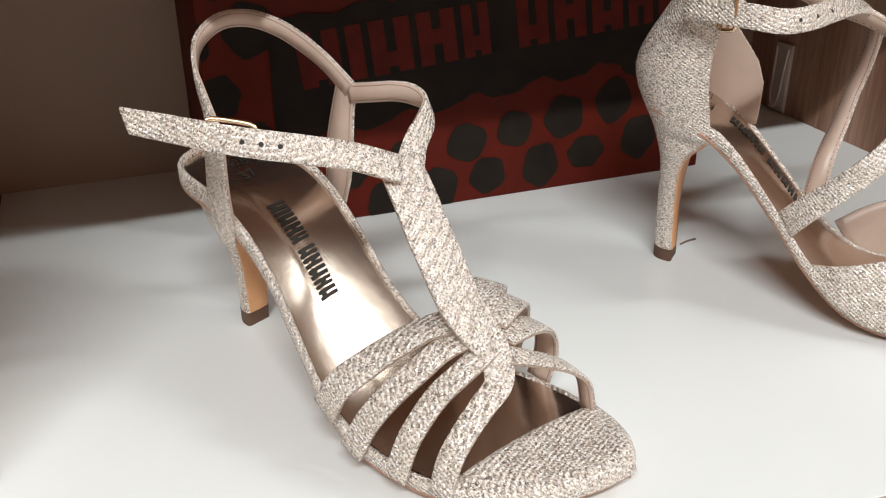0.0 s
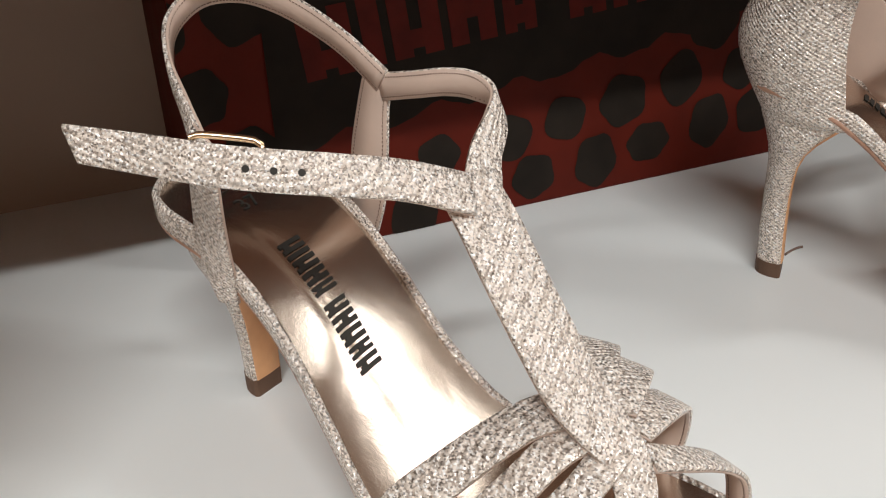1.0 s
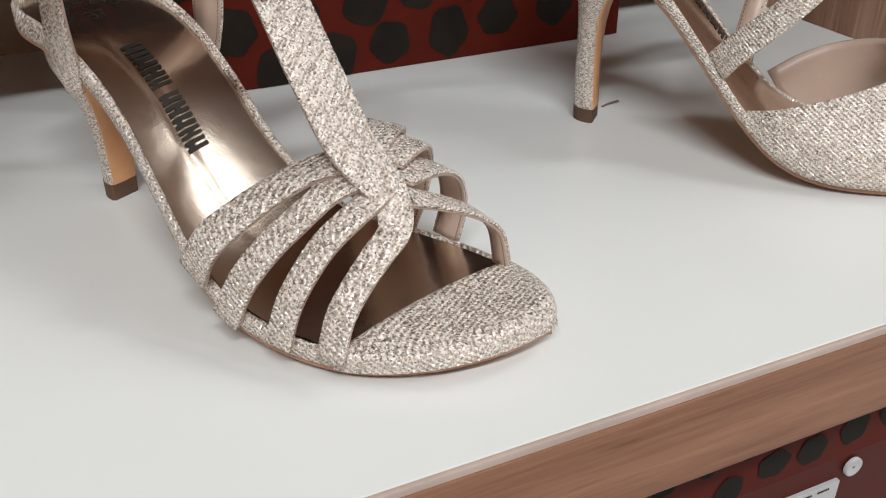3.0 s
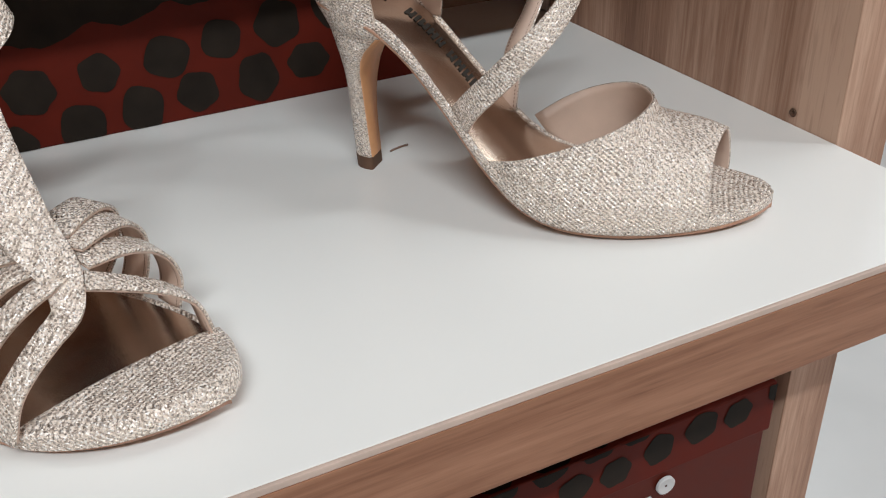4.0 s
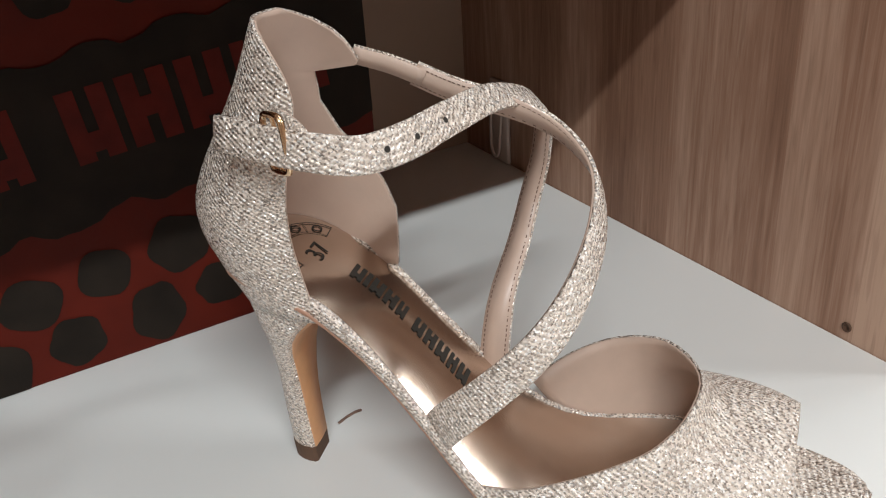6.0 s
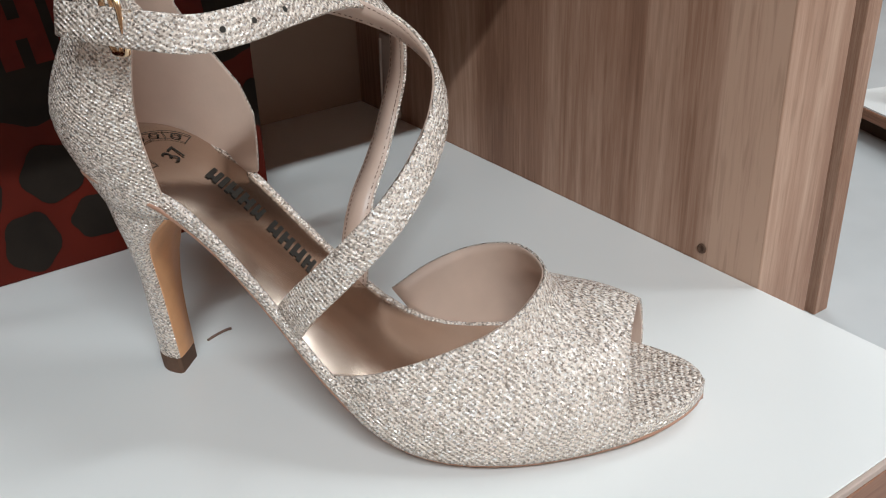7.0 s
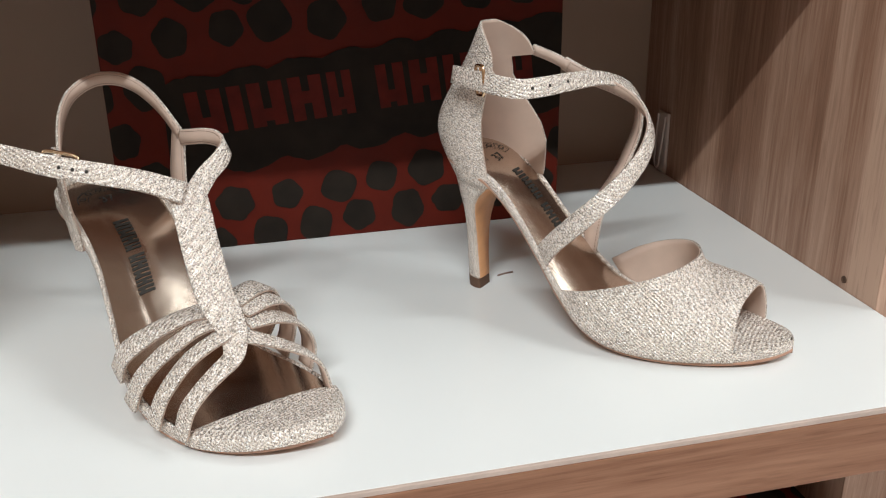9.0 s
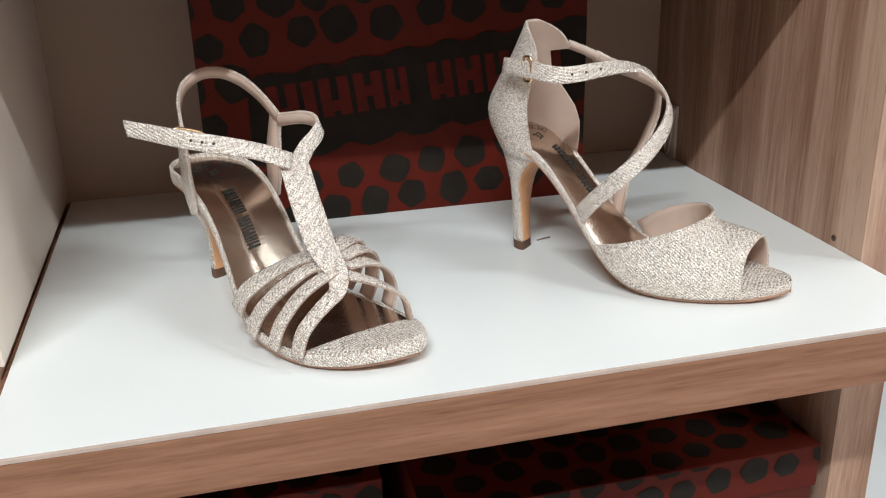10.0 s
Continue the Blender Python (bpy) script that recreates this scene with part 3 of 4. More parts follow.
sa = Shoe(A_NEAR, A_FAR, A_Z, 0.0022, 0.0004)
sa.build_sole(tstrap)
ZA = [z * 0.85 if z > 0.007 else z for z in ZS]
sa.build_heel(tstrap, 0.002, [(0, -0.0052), (0.02, -0.0058), (0.035, -0.0085), (0.047, -0.0135), (0.056, -0.0190), (0.07, -0.0240)],
              [(0, 0.0052), (0.025, 0.0045), (0.042, 0.006), (0.052, 0.011), (0.06, 0.021), (0.07, 0.030)],
              [(0, 0.0058), (0.025, 0.0074), (0.038, 0.0105), (0.047, 0.0152), (0.056, 0.0200), (0.07, 0.0230)], ZA)
foot_marks(sa, tstrap, 0.0275, 0.0655, 0.165, 0.42)


# -- uppers
def coons(top, bottom, left, right, nu, nv, bulge=0.0):
    """A patch between four curves: top and bottom run with u, left and right with v."""
    t, b, l, r = spline(top, nu), spline(bottom, nu), spline(left, nv), spline(right, nv)
    rows = []
    for j in range(nv):
        v = j / (nv - 1)
        row = []
        for i in range(nu):
            u = i / (nu - 1)
            p = (1 - v) * t[i] + v * b[i] + (1 - u) ** 2.2 * (l[j] - (1 - v) * l[0] - v * l[-1]) + u ** 2.2 * (r[j] - (1 - v) * r[0] - v * r[-1])
            p[2] += bulge * math.sin(math.pi * u) * math.sin(math.pi * v)
            row.append(Vector(p))
        rows.append(row)
    return rows


def offset_rows(rows, d):
    """The skin moved by d along its normals."""
    out = []
    n, m = len(rows), len(rows[0])
    for j in range(n):
        row = []
        for i in range(m):
            a = rows[j][min(m - 1, i + 1)] - rows[j][max(0, i - 1)]
            b = rows[min(n - 1, j + 1)][i] - rows[max(0, j - 1)][i]
            row.append(rows[j][i] + a.cross(b).normalized() * d)
        out.append(row)
    return out


def layer_bm(rows, inner):
    """A closed shell between two like grids."""
    bm = bmesh.new()
    n, m = len(rows), len(rows[0])
    a = [[bm.verts.new(p) for p in row] for row in rows]
    b = [[bm.verts.new(p) for p in row] for row in inner]
    for j in range(n - 1):
        for i in range(m - 1):
            bm.faces.new((a[j][i], a[j][i + 1], a[j + 1][i + 1], a[j + 1][i]))
            bm.faces.new((b[j][i], b[j + 1][i], b[j + 1][i + 1], b[j][i + 1]))
    rim = [(j, 0) for j in range(n)] + [(n - 1, i) for i in range(1, m)] + [(j, m - 1) for j in range(n - 2, -1, -1)] + [(0, i) for i in range(m - 2, 0, -1)]
    for (j, i), (k, l) in zip(rim, rim[1:] + rim[:1]):
        bm.faces.new((a[j][i], a[k][l], b[k][l], b[j][i]))
    return bm


def two_ply(name, rows, ob, label, flip=1, lining="blush leather lining"):
    outer = part(name, layer_bm(rows, offset_rows(rows, -0.0008 * flip)), M_GLIT2 if name == "vamp" else M_GLIT, ob, label)
    part("lining", layer_bm(offset_rows(rows, -0.00085 * flip), offset_rows(rows, -0.0015 * flip)), M_LINING, outer, lining)
    return outer


def rod_bm(points, radius, n=8, closed=False, bm=None):
    pts = [Vector(p) for p in points]
    rows = []
    m = len(pts)
    for i, p in enumerate(pts):
        a, b = (pts[(i - 1) % m], pts[(i + 1) % m]) if closed else (pts[max(0, i - 1)], pts[min(m - 1, i + 1)])
        t = (b - a).normalized()
        u = t.cross(Vector((0.13, 0.41, 0.9))).normalized()
        w = t.cross(u)
        rows.append([p + (u * math.cos(q) + w * math.sin(q)) * radius for q in np.linspace(0, 2 * math.pi, n + 1)[:-1]])
    if closed:
        rows.append(rows[0])
    return grid_bm(rows, True, bm)


def buckle(ob, centre, along, across, length, height, label="small gold metal buckle"):
    c, a, b = Vector(centre), Vector(along).normalized(), Vector(across).normalized()
    b = (b - a * b.dot(a)).normalized()
    loop = []
    for k in range(28):
        q = 2 * math.pi * k / 28
        x, y = math.cos(q), math.sin(q)
        s = (abs(x) ** 6 + abs(y) ** 6) ** (-1 / 6)
        loop.append(c + a * x * s * length / 2 + b * y * s * height / 2)
    ob2 = part("buckle", rod_bm(loop, 0.0009, closed=True), M_GOLD, ob, label)
    part("prong", rod_bm([c - a * length / 2, c + a * length * 0.1 + a.cross(b) * 0.001, c + a * length / 2], 0.0006), M_GOLD, ob2)
    return ob2


def holes(ob, frames_at, radius=0.0009):
    for c, n, s in frames_at:
        t = n.cross(s)
        bm = bmesh.new()
        bm.faces.new([bm.verts.new(c + n * 0.00015 + s * radius * math.cos(q) + t * radius * math.sin(q)) for q in np.linspace(0, 2 * math.pi, 11)[:-1]])
        part("hole", bm, M_INK, ob, smooth=False)


def insole_print(shoe, ob, xc, uc, r):
    """Round size print at the heel: two arcs with boxes, and the size."""
    def lay(x, y):
        a, b = shoe.edge(xc)
        u = uc + y / (b - a)
        return shoe.top(xc + x, u, 0.0003)

    bm = bmesh.new()
    for rad in (r, r * 1.55):
        q = np.linspace(math.radians(95), math.radians(265), 40)
        rows = [[lay(rad * k * math.cos(v), rad * k * math.sin(v)) for k in (0.985, 1.015)] for v in q]
        grid_bm(rows, False, bm)
    for deg in (96, 130, 160, 190, 225, 262):
        v = math.radians(deg)
        rows = [[lay(r * k * math.cos(v) + d * math.sin(v), r * k * math.sin(v) - d * math.cos(v)) for d in (-0.0001, 0.0001)] for k in (1.0, 1.27, 1.55)]
        grid_bm(rows, False, bm)
    for deg in (113, 145, 175, 208, 245):
        v0 = math.radians(deg)
        cx, cy = r * 1.27 * math.cos(v0), r * 1.27 * math.sin(v0)
        q = np.linspace(0, 2 * math.pi, 13)
        rows = [[lay(cx + r * k * math.cos(v) * 0.9, cy + r * k * math.sin(v)) for k in (0.13, 0.19)] for v in q]
        grid_bm(rows, False, bm)
    stamp = part("size_stamp", bm, M_INK, ob, "dark printed size ring")
    cu = bpy.data.curves.new("size", "FONT")
    cu.body, cu.size, cu.align_x, cu.align_y = "37", r * 0.85, "CENTER", "CENTER"
    tmp = new("size", cu)
    me = bpy.data.meshes.new_from_object(tmp.evaluated_get(bpy.context.evaluated_depsgraph_get()))
    bpy.data.objects.remove(tmp)
    for v in me.vertices:
        v.co = lay(-v.co.y, v.co.x)
    me.materials.clear()
    me.materials.append(M_INK)
    num = new("size_number", me)
    num.parent = stamp


# the peep-toe's heel cup
XN = [(0.070, 0.0200), (0.0744, 0.0195), (0.0865, 0.0180), (0.098, 0.0166), (0.110, 0.0168), (0.124, 0.0194), (0.1345, 0.0222), (0.143, 0.0215), (0.151, 0.0165), (0.158, 0.0095)]
XFAR = [(0.070, 0.0335), (0.077, 0.0340), (0.090, 0.0340), (0.100, 0.0306), (0.1085, 0.0245), (0.117, 0.0180), (0.126, 0.0138), (0.1375, 0.0145), (0.1385, 0.0280), (0.1405, 0.0290), (0.146, 0.0270), (0.152, 0.0220), (0.158, 0.0110)]
XBACK = [(0.070, -0.0100), (0.080, -0.0152), (0.090, -0.0198), (0.100, -0.0215), (0.110, -0.0185), (0.125, -0.0100), (0.140, -0.0010), (0.158, 0.0075)]
HALF = [(0.070, 0.0205), (0.085, 0.0222), (0.100, 0.0225), (0.125, 0.0205), (0.145, 0.0165), (0.158, 0.0120)]
MIDY = [(0.070, -0.003), (0.10, -0.004), (0.130, -0.006), (0.158, -0.009)]
levels = [0.070, 0.0745, 0.079, 0.084, 0.090, 0.095, 0.100, 0.1045, 0.1085, 0.113, 0.117, 0.1215, 0.126, 0.132, 0.1373, 0.1387, 0.1405, 0.1435, 0.147, 0.1505, 0.154, 0.1565, 0.158]
rows = []
for z in levels:
    xb, w, yc = smooth_table(XBACK, z), smooth_table(HALF, z), smooth_table(MIDY, z)
    xk = xb + 1.25 * w

    def side(front, sgn):
        out = []
        for k in range(15):
            x = xb + (front - xb) * (math.sin(0.5 * math.pi * k / 14) ** 2 if k < 14 else 1.0)
            y = w if x > xk else w * math.sqrt(max(0.0, 1 - ((xk - x) / (xk - xb)) ** 2))
            flare = max(0.0, x - xk)
            out.append(Vector((x, yc + sgn * (y - 0.05 * flare), z)))
        return out
    rows.append(side(smooth_table(XN, z), -1)[::-1] + side(lerp_table(XFAR, z), 1)[1:])
two_ply("heel_cup", rows, peep, "ribbed glitter heel cup", flip=-1)

# its vamp with the peep toe
throat = [(0.0670, -0.0345, 0.0255), (0.0810, -0.0385, 0.0292), (0.0952, -0.0368, 0.0333), (0.1080, -0.0338, 0.0378), (0.1194, -0.0286, 0.0420), (0.1284, -0.0150, 0.0448), (0.1315, 0.0045, 0.0462),
          (0.1205, 0.0245, 0.0440), (0.1040, 0.0318, 0.0388), (0.0884, 0.0290, 0.0325), (0.0755, 0.0215, 0.0250)]
toe_edge = [(0.1612, -0.0258, 0.0040), (0.1600, -0.0250, 0.0140), (0.1592, -0.0195, 0.0240), (0.1592, -0.0105, 0.0300), (0.1600, 0.0000, 0.0325), (0.1612, 0.0100, 0.0335), (0.1625, 0.0175, 0.0288), (0.1638, 0.0220, 0.0165), (0.1640, 0.0228, 0.0045)]
near_foot = [(0.0670, -0.0345, 0.0255)] + [(x, smooth_table(B_NEAR, x) - 0.0010, max(0.0030, smooth_table(B_Z, x) - 0.0045)) for x in (0.080, 0.092, 0.105, 0.12, 0.135, 0.148)] + [(0.1612, -0.0258, 0.0040)]
far_foot = [(0.0755, 0.0215, 0.0250)] + [(x, smooth_table(B_FAR, x) + 0.0010, max(0.0030, smooth_table(B_Z, x) - 0.0045)) for x in (0.086, 0.096, 0.108, 0.12, 0.135, 0.15)] + [(0.1640, 0.0228, 0.0045)]
two_ply("vamp", coons(throat, toe_edge, near_foot, far_foot, 41, 25, 0.0015), peep, "glitter vamp with open toe", flip=-1)
toe_rows = [[sb.top(x, u, 0.0010 * math.sin(math.pi * u) + 0.0006) for u in np.linspace(0.02, 0.98, 13)] for x in np.linspace(0.140, 0.1822, 16)]
part("toe_pad", grid_bm(toe_rows), M_GLIT2, peep, "glitter covered front of the insole")

# its two crossed straps
s1 = [(0.0580, -0.0312, 0.0420, -0.2, -1.0, 0.5, 0.0125), (0.0640, -0.0345, 0.0500, -0.1, -0.9, 0.6, 0.0120), (0.0735, -0.0358, 0.0600, 0.2, -0.8, 0.6, 0.0110), (0.0846, -0.0345, 0.0717, 0.45, -0.75, 0.5, 0.0105),
      (0.0925, -0.0275, 0.0805, 0.65, -0.65, 0.45, 0.0100), (0.0975, -0.0161, 0.0888, 0.85, -0.45, 0.4, 0.0095), (0.0996, -0.0018, 0.0978, 0.95, -0.1, 0.4, 0.0090), (0.0969, 0.0098, 0.1088, 0.9, 0.35, 0.4, 0.0088),
      (0.0858, 0.0180, 0.1176, 0.6, 0.7, 0.4, 0.0085), (0.0716, 0.0190, 0.1241, 0.3, 0.9, 0.3, 0.0085), (0.0552, 0.0190, 0.1285, 0.15, 1.0, 0.25, 0.0085), (0.0430, 0.0178, 0.1340, 0.1, 1.0, 0.2, 0.0080)]
strap("ankle_strap", s1, peep, "glitter strap over the instep", n=52)
strap("elastic_joint", [(0.0460, 0.0176, 0.1328, 0.1, 1, 0.2, 0.0062), (0.0360, 0.0160, 0.1372, 0.1, 1, 0.2, 0.0060), (0.0260, 0.0128, 0.1410, 0.1, 1, 0.2, 0.0060)], peep, "narrow glitter elastic", n=10, stitches=False)
s2 = [(0.0640, 0.0150, 0.0290, 0.2, 1.0, 0.0, 0.0100), (0.0650, 0.0172, 0.0450, 0.2, 1.0, 0.0, 0.0100), (0.0664, 0.0240, 0.0580, 0.3, 0.9, -0.2, 0.0092), (0.0692, 0.0370, 0.0690, 0.4, 0.9, -0.2, 0.0088), (0.0715, 0.0480, 0.0815, 0.5, 0.8, -0.1, 0.0085),
      (0.0752, 0.0500, 0.0980, 0.7, 0.7, 0.1, 0.0085), (0.0767, 0.0380, 0.1180, 0.75, 0.5, 0.45, 0.0085), (0.0690, 0.0140, 0.1290, 0.7, 0.0, 0.7, 0.0088), (0.0605, -0.0102, 0.1310, 0.75, -0.4, 0.5, 0.0095),
      (0.0537, -0.0276, 0.1310, 0.6, -0.75, 0.35, 0.0100), (0.0450, -0.0374, 0.1308, 0.4, -0.9, 0.25, 0.0100), (0.0341, -0.0405, 0.1322, 0.1, -1.0, 0.2, 0.0100), (0.0216, -0.0385, 0.1328, -0.15, -1.0, 0.2, 0.0098), (0.0040, -0.0330, 0.1334, -0.25, -1.0, 0.2, 0.0095)]
st2 = strap("ankle_strap", s2, peep, "glitter strap with gold buckle", n=60)
fr = ribbon_frames(s2, 60)
holes(st2, [(fr[i][0] + fr[i][2] * 0.0012, fr[i][2], fr[i][1]) for i in (37, 40, 43)])
tab = [(0.0180, -0.0270, 0.1330, -0.1, -1, 0.2, 0.0105), (0.0250, -0.0330, 0.1330, 0.1, -1, 0.2, 0.0095), (0.0268, -0.0365, 0.1328, 0.4, -1, 0.2, 0.0085)]
strap("buckle_tab", tab, peep, "glitter tab holding the buckle", n=8, stitches=False)
buckle(peep, (0.0225, -0.0372, 0.1328), (-0.12, 0.10, 1.0), (0.8, -0.6, 0.0), 0.0150, 0.0100)
insole_print(sb, peep, 0.0135, 0.55, 0.0098)

# the T-strap sandal's straps
tail = [(0.0940, -0.0030, 0.0955, 0.4, -0.3, 0.9, 0.0125), (0.0845, -0.0161, 0.1020, 0.45, -0.45, 0.75, 0.0108), (0.0760, -0.0290, 0.1063, 0.5, -0.65, 0.55, 0.0102), (0.0663, -0.0399, 0.1093, 0.4, -0.8, 0.45, 0.0100),
        (0.0542, -0.0483, 0.1113, 0.35, -0.85, 0.4, 0.0098), (0.0394, -0.0544, 0.1130, 0.3, -0.9, 0.3, 0.0095), (0.0235, -0.0608, 0.1145, 0.3, -0.9, 0.3, 0.0088)]
tl = strap("ankle_strap", tail, tstrap, "loose glitter ankle strap end", n=44, slant=True)
fr = ribbon_frames(tail, 44)
holes(tl, [(fr[i][0] + fr[i][2] * 0.0012, fr[i][2], fr[i][1]) for i in (19, 22, 25)])
corner = [(0.0915, 0.0050, 0.0940, 0.5, -0.2, 0.85, 0.0105), (0.0862, 0.0146, 0.0990, 0.7, 0.0, 0.7, 0.0095), (0.0830, 0.0244, 0.1035, 0.9, 0.1, 0.45, 0.0090), (0.0790, 0.0305, 0.1078, 0.85, 0.6, 0.2, 0.0085),
          (0.0714, 0.0310, 0.1102, 0.2, 1.0, 0.0, 0.0082), (0.0639, 0.0290, 0.1106, 0.0, 1.0, 0.0, 0.0080), (0.0536, 0.0275, 0.1087, 0.0, 1.0, 0.0, 0.0080), (0.0400, 0.0285, 0.1056, 0.0, 1.0, 0.0, 0.0085)]
strap("side_strap", corner, tstrap, "glitter strap folded to the far side", n=44)
loop = [(0.0415, 0.0275, 0.1080, 0.1, 1.0, 0.15, 0.0090), (0.0287, 0.0278, 0.1165, 0.0, 1.0, 0.2, 0.0082), (0.0149, 0.0285, 0.1224, -0.3, 1.0, 0.2, 0.0080), (0.0021, 0.0271, 0.1272, -0.6, 0.8, 0.25, 0.0078),
        (-0.0086, 0.0218, 0.1303, -0.85, 0.55, 0.3, 0.0076), (-0.0146, 0.0112, 0.1300, -1.0, 0.2, 0.2, 0.0075), (-0.0112, -0.0031, 0.1248, -0.95, -0.4, 0.1, 0.0075), (0.0007, -0.0147, 0.1176, -0.7, -0.75, 0.0, 0.0078),
        (0.0165, -0.0242, 0.1112, -0.45, -0.9, 0.0, 0.0085), (0.0300, -0.0318, 0.1040, -0.3, -0.95, 0.1, 0.0100)]
strap("heel_sling", loop, tstrap, "narrow glitter sling round the heel", n=52)
strap("side_upright", [(0.0390, 0.0285, 0.1085, 0, 1, 0.1, 0.0100), (0.0365, 0.0285, 0.0990, 0, 1, 0.1, 0.0112), (0.0340, 0.0283, 0.0850, 0, 1, 0, 0.0138), (0.0310, 0.0292, 0.0700, 0, 1, 0, 0.0140), (0.0275, 0.0305, 0.0560, 0, 1, 0, 0.0105)], tstrap, "upright strap with stitched lining", n=24)
strap("side_upright", [(0.0345, -0.0345, 0.1100, -0.2, -1, 0.2, 0.0105), (0.0310, -0.0330, 0.0990, -0.2, -1, 0.1, 0.0135), (0.0272, -0.0308, 0.0860, -0.2, -1, 0, 0.0148), (0.0240, -0.0285, 0.0730, -0.1, -1, 0, 0.0145), (0.0232, -0.0268, 0.0620, 0, -1, 0, 0.0110), (0.0240, -0.0262, 0.0545, 0, -1, 0, 0.0080)], tstrap, "upright glitter strap under the buckle", n=24)
buckle(tstrap, (0.0475, -0.0390, 0.1090), (0.77, 0.60, -0.16), (-0.25, 0.30, 0.9), 0.0175, 0.0090)
tbar = [(0.0880, 0.0015, 0.0972, 0.55, -0.25, 0.8, 0.0165), (0.0990, -0.0030, 0.0880, 0.6, -0.25, 0.75, 0.0172), (0.1100, -0.0075, 0.0770, 0.6, -0.25, 0.75, 0.0172), (0.1200, -0.0108, 0.0662, 0.6, -0.25, 0.75, 0.0172),
        (0.1285, -0.0130, 0.0565, 0.55, -0.2, 0.8, 0.0168), (0.1365, -0.0138, 0.0500, 0.45, -0.2, 0.9, 0.0155), (0.1432, -0.0150, 0.0450, 0.38, -0.25, 0.92, 0.0124), (0.1490, -0.0195, 0.0378, 0.3, -0.4, 0.9, 0.0098), (0.1485, -0.0278, 0.0325, 0.2, -0.6, 0.8, 0.0092), (0.1478, -0.0363, 0.0270, 0.1, -0.8, 0.6, 0.0090), (0.1472, -0.0437, 0.0200, 0.1, -1.0, 0.3, 0.0090), (0.1462, -0.0480, 0.0080, 0.0, -1.0, -0.1, 0.0090)]
strap("t_bar", tbar, tstrap, "broad glitter T-bar running into a toe strap", n=64)
NEARS = [
    [(0.1290, -0.0110, 0.0505, 0.0, -0.2, 1.0, 0.0125), (0.1212, -0.0190, 0.0492, -0.2, -0.4, 0.9, 0.0125), (0.1150, -0.0290, 0.0455, -0.2, -0.6, 0.8, 0.0122), (0.1085, -0.0390, 0.0395, -0.2, -0.8, 0.6, 0.0120), (0.1010, -0.0468, 0.0310, -0.2, -1.0, 0.3, 0.0118), (0.0950, -0.0485, 0.0195, -0.2, -1.0, -0.1, 0.0118)],
    [(0.1350, -0.0120, 0.0478, 0.0, -0.2, 1.0, 0.0105), (0.1300, -0.0235, 0.0462, -0.1, -0.5, 0.9, 0.0103), (0.1258, -0.0335, 0.0405, -0.1, -0.75, 0.7, 0.0100), (0.1206, -0.0415, 0.0331, -0.1, -0.9, 0.5, 0.0098), (0.1154, -0.0482, 0.0235, -0.1, -1.0, 0.2, 0.0098), (0.1100, -0.0515, 0.0105, -0.1, -1.0, -0.1, 0.0098)],
    [(0.1410, -0.0140, 0.0455, 0.1, -0.2, 1.0, 0.0095), (0.1395, -0.0265, 0.0418, 0.0, -0.5, 0.9, 0.0092), (0.1355, -0.0345, 0.0355, 0.0, -0.75, 0.7, 0.0090), (0.1328, -0.0410, 0.0280, 0.0, -0.9, 0.5, 0.0088), (0.1312, -0.0470, 0.0200, 0.0, -1.0, 0.2, 0.0088), (0.1300, -0.0515, 0.0085, 0.0, -1.0, -0.1, 0.0088)],
]
for c in NEARS:
    strap("toe_strap", c, tstrap, "narrow glitter toe strap", n=26)
FARS = [
    [(0.1250, -0.0060, 0.0515, 0.0, 0.2, 1.0, 0.0110), (0.1200, 0.0070, 0.0515, -0.1, 0.3, 0.95, 0.0110), (0.1145, 0.0185, 0.0480, -0.1, 0.6, 0.8, 0.0108), (0.1085, 0.0262, 0.0385, -0.1, 0.9, 0.4, 0.0105), (0.1040, 0.0265, 0.0250, -0.1, 1.0, 0.0, 0.0100), (0.1000, 0.0225, 0.0140, -0.1, 1.0, -0.2, 0.0100)],
    [(0.1340, -0.0060, 0.0495, 0.0, 0.2, 1.0, 0.0100), (0.1310, 0.0080, 0.0492, 0.0, 0.4, 0.95, 0.0100), (0.1270, 0.0190, 0.0450, 0.0, 0.7, 0.7, 0.0098), (0.1225, 0.0275, 0.0355, 0.0, 0.95, 0.3, 0.0095), (0.1195, 0.0288, 0.0220, 0.0, 1.0, 0.0, 0.0092), (0.1170, 0.0255, 0.0100, 0.0, 1.0, -0.2, 0.0090)],
    [(0.1420, -0.0070, 0.0465, 0.1, 0.2, 1.0, 0.0092), (0.1430, 0.0060, 0.0448, 0.1, 0.4, 0.95, 0.0090), (0.1420, 0.0170, 0.0395, 0.1, 0.7, 0.7, 0.0086), (0.1400, 0.0255, 0.0310, 0.1, 0.95, 0.3, 0.0082), (0.1380, 0.0295, 0.0200, 0.0, 1.0, 0.0, 0.0080), (0.1360, 0.0280, 0.0085, 0.0, 1.0, -0.2, 0.0080)],
    [(0.1480, -0.0110, 0.0435, 0.35, 0.2, 0.95, 0.0088), (0.1530, -0.0030, 0.0398, 0.35, 0.4, 0.9, 0.0082), (0.1560, 0.0045, 0.0356, 0.35, 0.55, 0.8, 0.0078), (0.1585, 0.0120, 0.0300, 0.35, 0.8, 0.6, 0.0075), (0.1605, 0.0180, 0.0225, 0.3, 0.95, 0.3, 0.0072), (0.1610, 0.0215, 0.0090, 0.2, 1.0, -0.1, 0.0072)],
]
FARS[0] = [(x + 0.0035, y, z + 0.0006, p, q, r, w * 1.22) for x, y, z, p, q, r, w in FARS[0]]
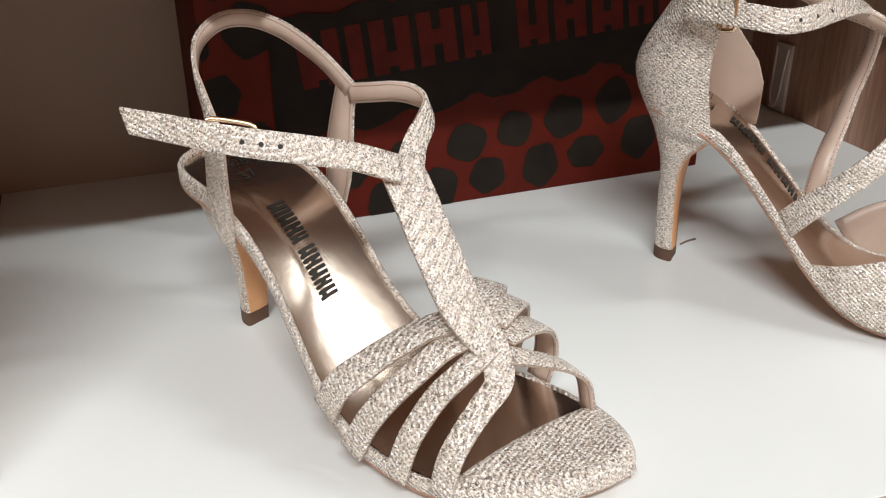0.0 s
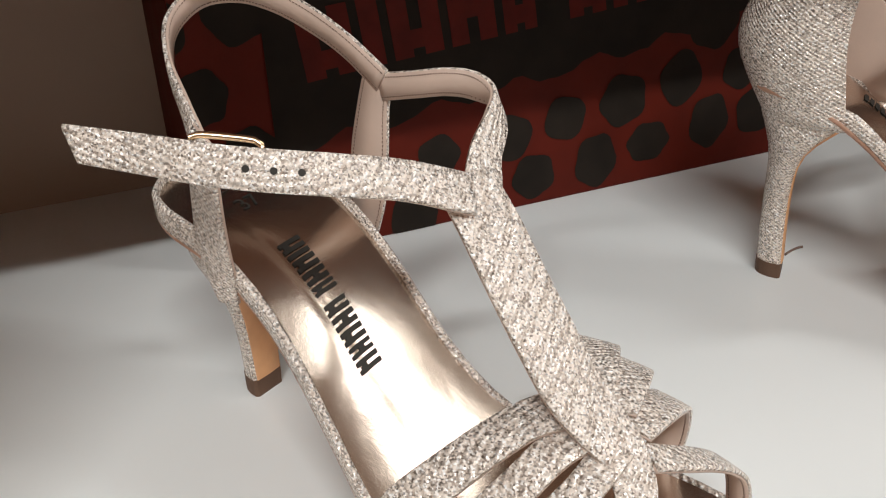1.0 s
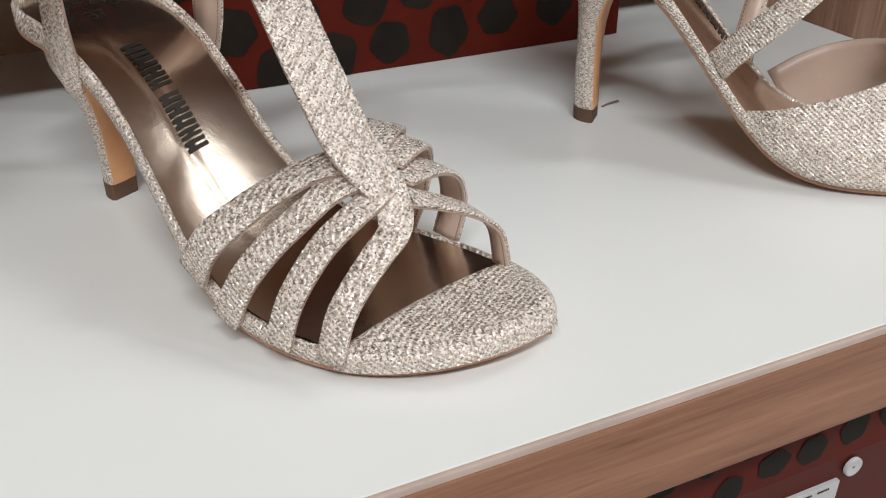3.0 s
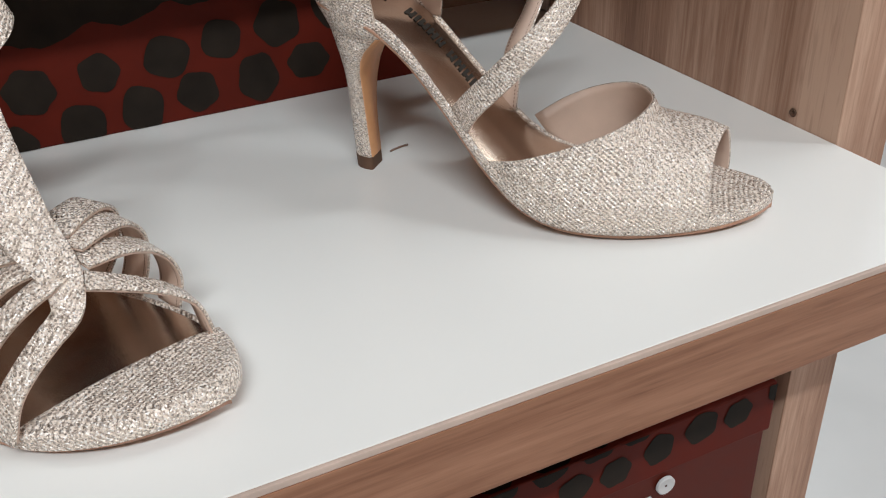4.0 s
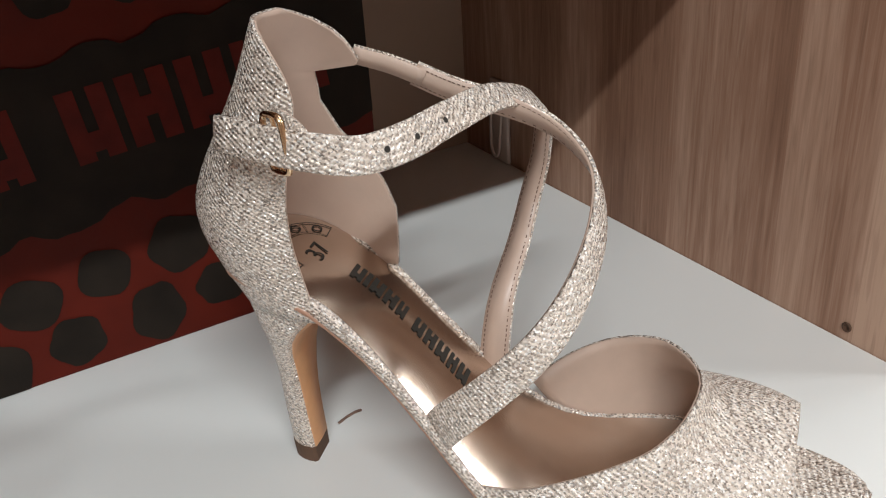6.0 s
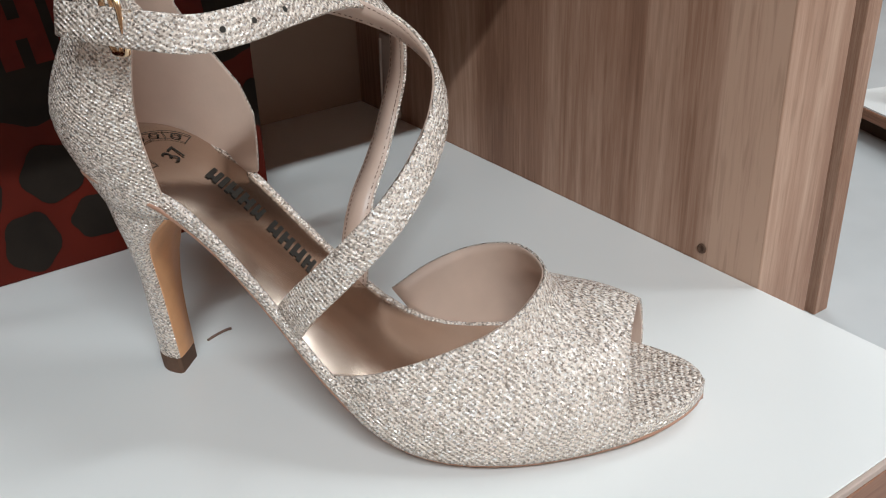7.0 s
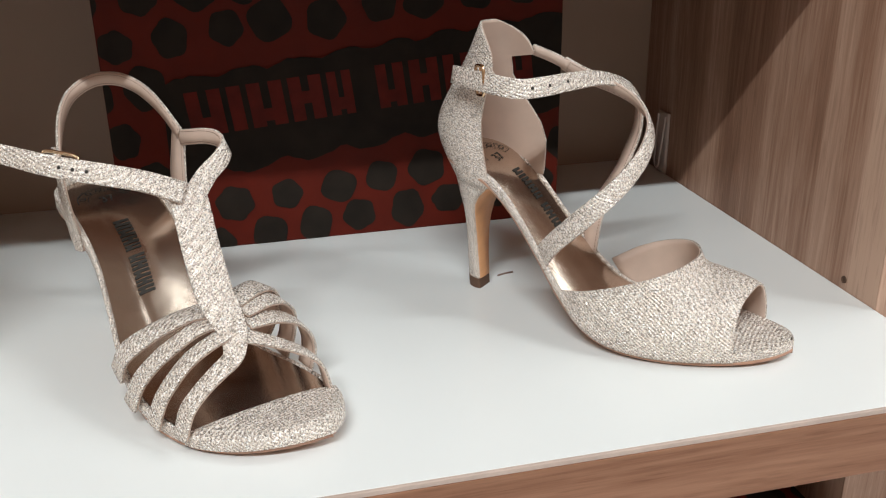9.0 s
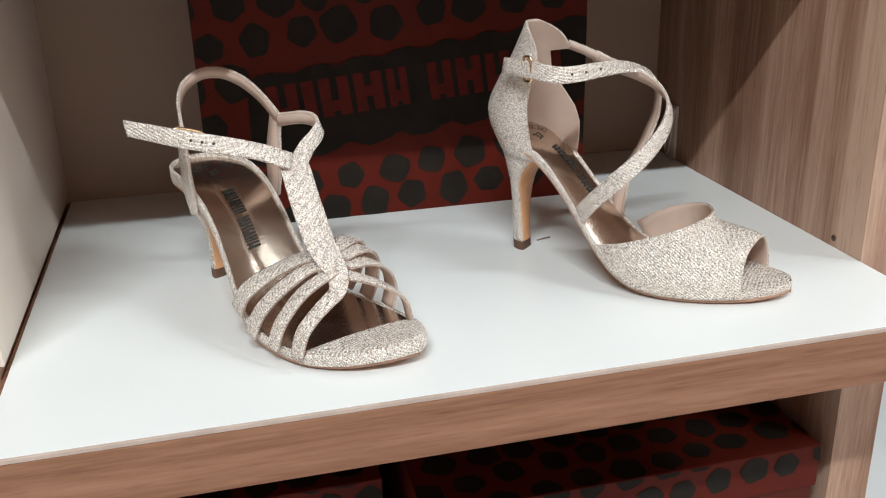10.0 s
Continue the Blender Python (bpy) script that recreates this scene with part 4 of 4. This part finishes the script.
FARS[1] = [(x + 0.0015, y, z, p, q, r, w * 1.25) for x, y, z, p, q, r, w in FARS[1]]
FARS[2] = [(x - 0.001, y, z, p, q, r, w * 1.3) for x, y, z, p, q, r, w in FARS[2]]
for c in FARS:
    strap("toe_strap", c, tstrap, "narrow glitter toe strap", n=26)
# glitter toe cap, slightly padded
cap = []
for k in range(25):
    v = math.sin(0.5 * math.pi * k / 24)
    row = []
    for u in np.linspace(0, 1, 17):
        x_edge = 0.1455 + 0.0165 * u - 0.0030 * math.sin(math.pi * u)
        x = x_edge + (0.1904 - x_edge) * v
        lift = 0.0007 + 0.0020 * math.sin(0.5 * math.pi * min(1.0, 5 * u, 5 * (1 - u), 6 * (1 - v))) * (1 if v > 0 else 0.2)
        row.append(sa.top(x, u, lift))
    # the cloth wraps over the board's edge down to the outsole
    drop = sa.board + 0.0006
    lo, hi = row[0], row[-1]
    out = 0.0008
    row = [lo + Vector((out * v, -out, -drop)), lo + Vector((out * v, -out, -drop * 0.45)), lo + Vector((0, -out * 0.7, -0.0006))] + row + [
        hi + Vector((0, out * 0.7, -0.0006)), hi + Vector((out * v, out, -drop * 0.45)), hi + Vector((out * v, out, -drop))]
    cap.append(row)
for down in (0.5, 1.0):
    cap.append([p + Vector((0.0006, 0, (min(q.z for q in cap[24]) - p.z) * down)) for p in cap[24]])
part("toe_cap", grid_bm(cap), M_GLIT2, tstrap, "padded glitter front of the insole")
insole_print(sa, tstrap, 0.008, 0.47, 0.0098)

# a cut tag thread lying by the peep-toe's heel
thread = thing("tag_thread", pose(0.2940, 0.4335, 0.0), "short brown cut tag thread lying on shelf", "thread")
part("strand", rod_bm(spline([(-0.004, -0.002, 0.0005), (0.000, -0.0006, 0.0006), (0.004, 0.000, 0.0008), (0.006, -0.001, 0.0014)], 14), 0.0005), M_THREAD, thread)

# ---- neighbouring shop furniture ----
post = thing("display_stand", pose(1.4226, 0.885, FLOOR, 0, 0, 0), "walnut laminate upright of a neighbouring display stand", "display stand")
part("upright", box_bm(-0.017, 0.017, -0.031, 0.031, 0.0, 1.5, 0.002), M_WOOD_Z, post, smooth=False)
part("foot", box_bm(-0.016, 0.016, 0.0315, 0.057, 0.0, 0.035, 0.008), M_LABEL, post, "white plastic foot")


def platform(m, x0, x1, label):
    ob = thing("display_platform", m, label, "platform", "display platforms")
    # added plinth, its dark colour standing for shade under the overhanging board
    part("plinth", box_bm(x0 + 0.04, x1 - 0.04, 0.05, 0.46, 0.0, 0.052), M_DARK, ob, "recessed plinth coloured as shade under the board", smooth=False)
    part("board", box_bm(x0, x1, 0.0, 0.5, 0.052, 0.076, 0.002), M_WOOD_X, ob, "walnut edged board", smooth=False)
    part("white_top", box_bm(x0 + 0.004, x1 - 0.004, 0.004, 0.496, 0.076, 0.080), M_WHITE, ob, "white laminate top", smooth=False)
    return ob


plat_far = platform(pose(2.501, 1.891, FLOOR, 0, 0, 6.7), -0.30, 1.2, "low white display platform with walnut edge carrying boots")
plat_near = platform(pose(2.155, 1.309, FLOOR, 0, 0, -109), -0.05, 1.1, "low white display platform with walnut edge beside aisle")


def far_shoe(stand, x, y, turn, label):
    ob = thing("ankle_boot", Matrix(stand.matrix_world) @ pose(x, y, 0.080, 0, 0, turn), label, "boot", "boots on the platform")
    rows = []
    for s, w, h in ((0.0, 0.02, 0.06), (0.02, 0.034, 0.10), (0.07, 0.036, 0.105), (0.10, 0.036, 0.07), (0.16, 0.042, 0.05), (0.22, 0.04, 0.04), (0.25, 0.02, 0.025)):
        rows.append([(s, w * math.cos(q), max(0.0, 0.012 + h * max(0.0, math.sin(q)))) for q in np.linspace(0, 2 * math.pi, 15)[:-1]])
    bm = grid_bm(rows, True)
    for row in (rows[0], rows[-1]):
        bm.faces.new([bm.verts.new(p) for p in row])
    part("upper", bm, M_TIP, ob)
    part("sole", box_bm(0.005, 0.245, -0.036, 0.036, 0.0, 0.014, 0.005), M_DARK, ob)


far_shoe(plat_far, -0.14, 0.10, 8, "dark brown ankle boot standing on the low platform")
far_shoe(plat_far, 0.24, 0.20, 60, "dark brown ankle boot standing on the low platform")
far_shoe(plat_near, 0.06, 0.08, 75, "dark brown ankle boot standing on the low platform")
far_shoe(plat_near, 0.24, 0.10, 80, "dark brown ankle boot standing on the low platform")

# unseen fixtures added around the lamps
for x, y, length, width, *_ in UNSEEN_LAMPS:
    f = thing("unseen_fixture", pose(x, y, CEIL), "unseen ceiling fixture added around a lamp", "ceiling light", "ceiling lights")
    part("housing", box_bm(-length / 2 - 0.03, length / 2 + 0.03, -width / 2 - 0.02, width / 2 + 0.02, -0.06, 0.0, 0.004), M_BOUNCE, f, smooth=False)
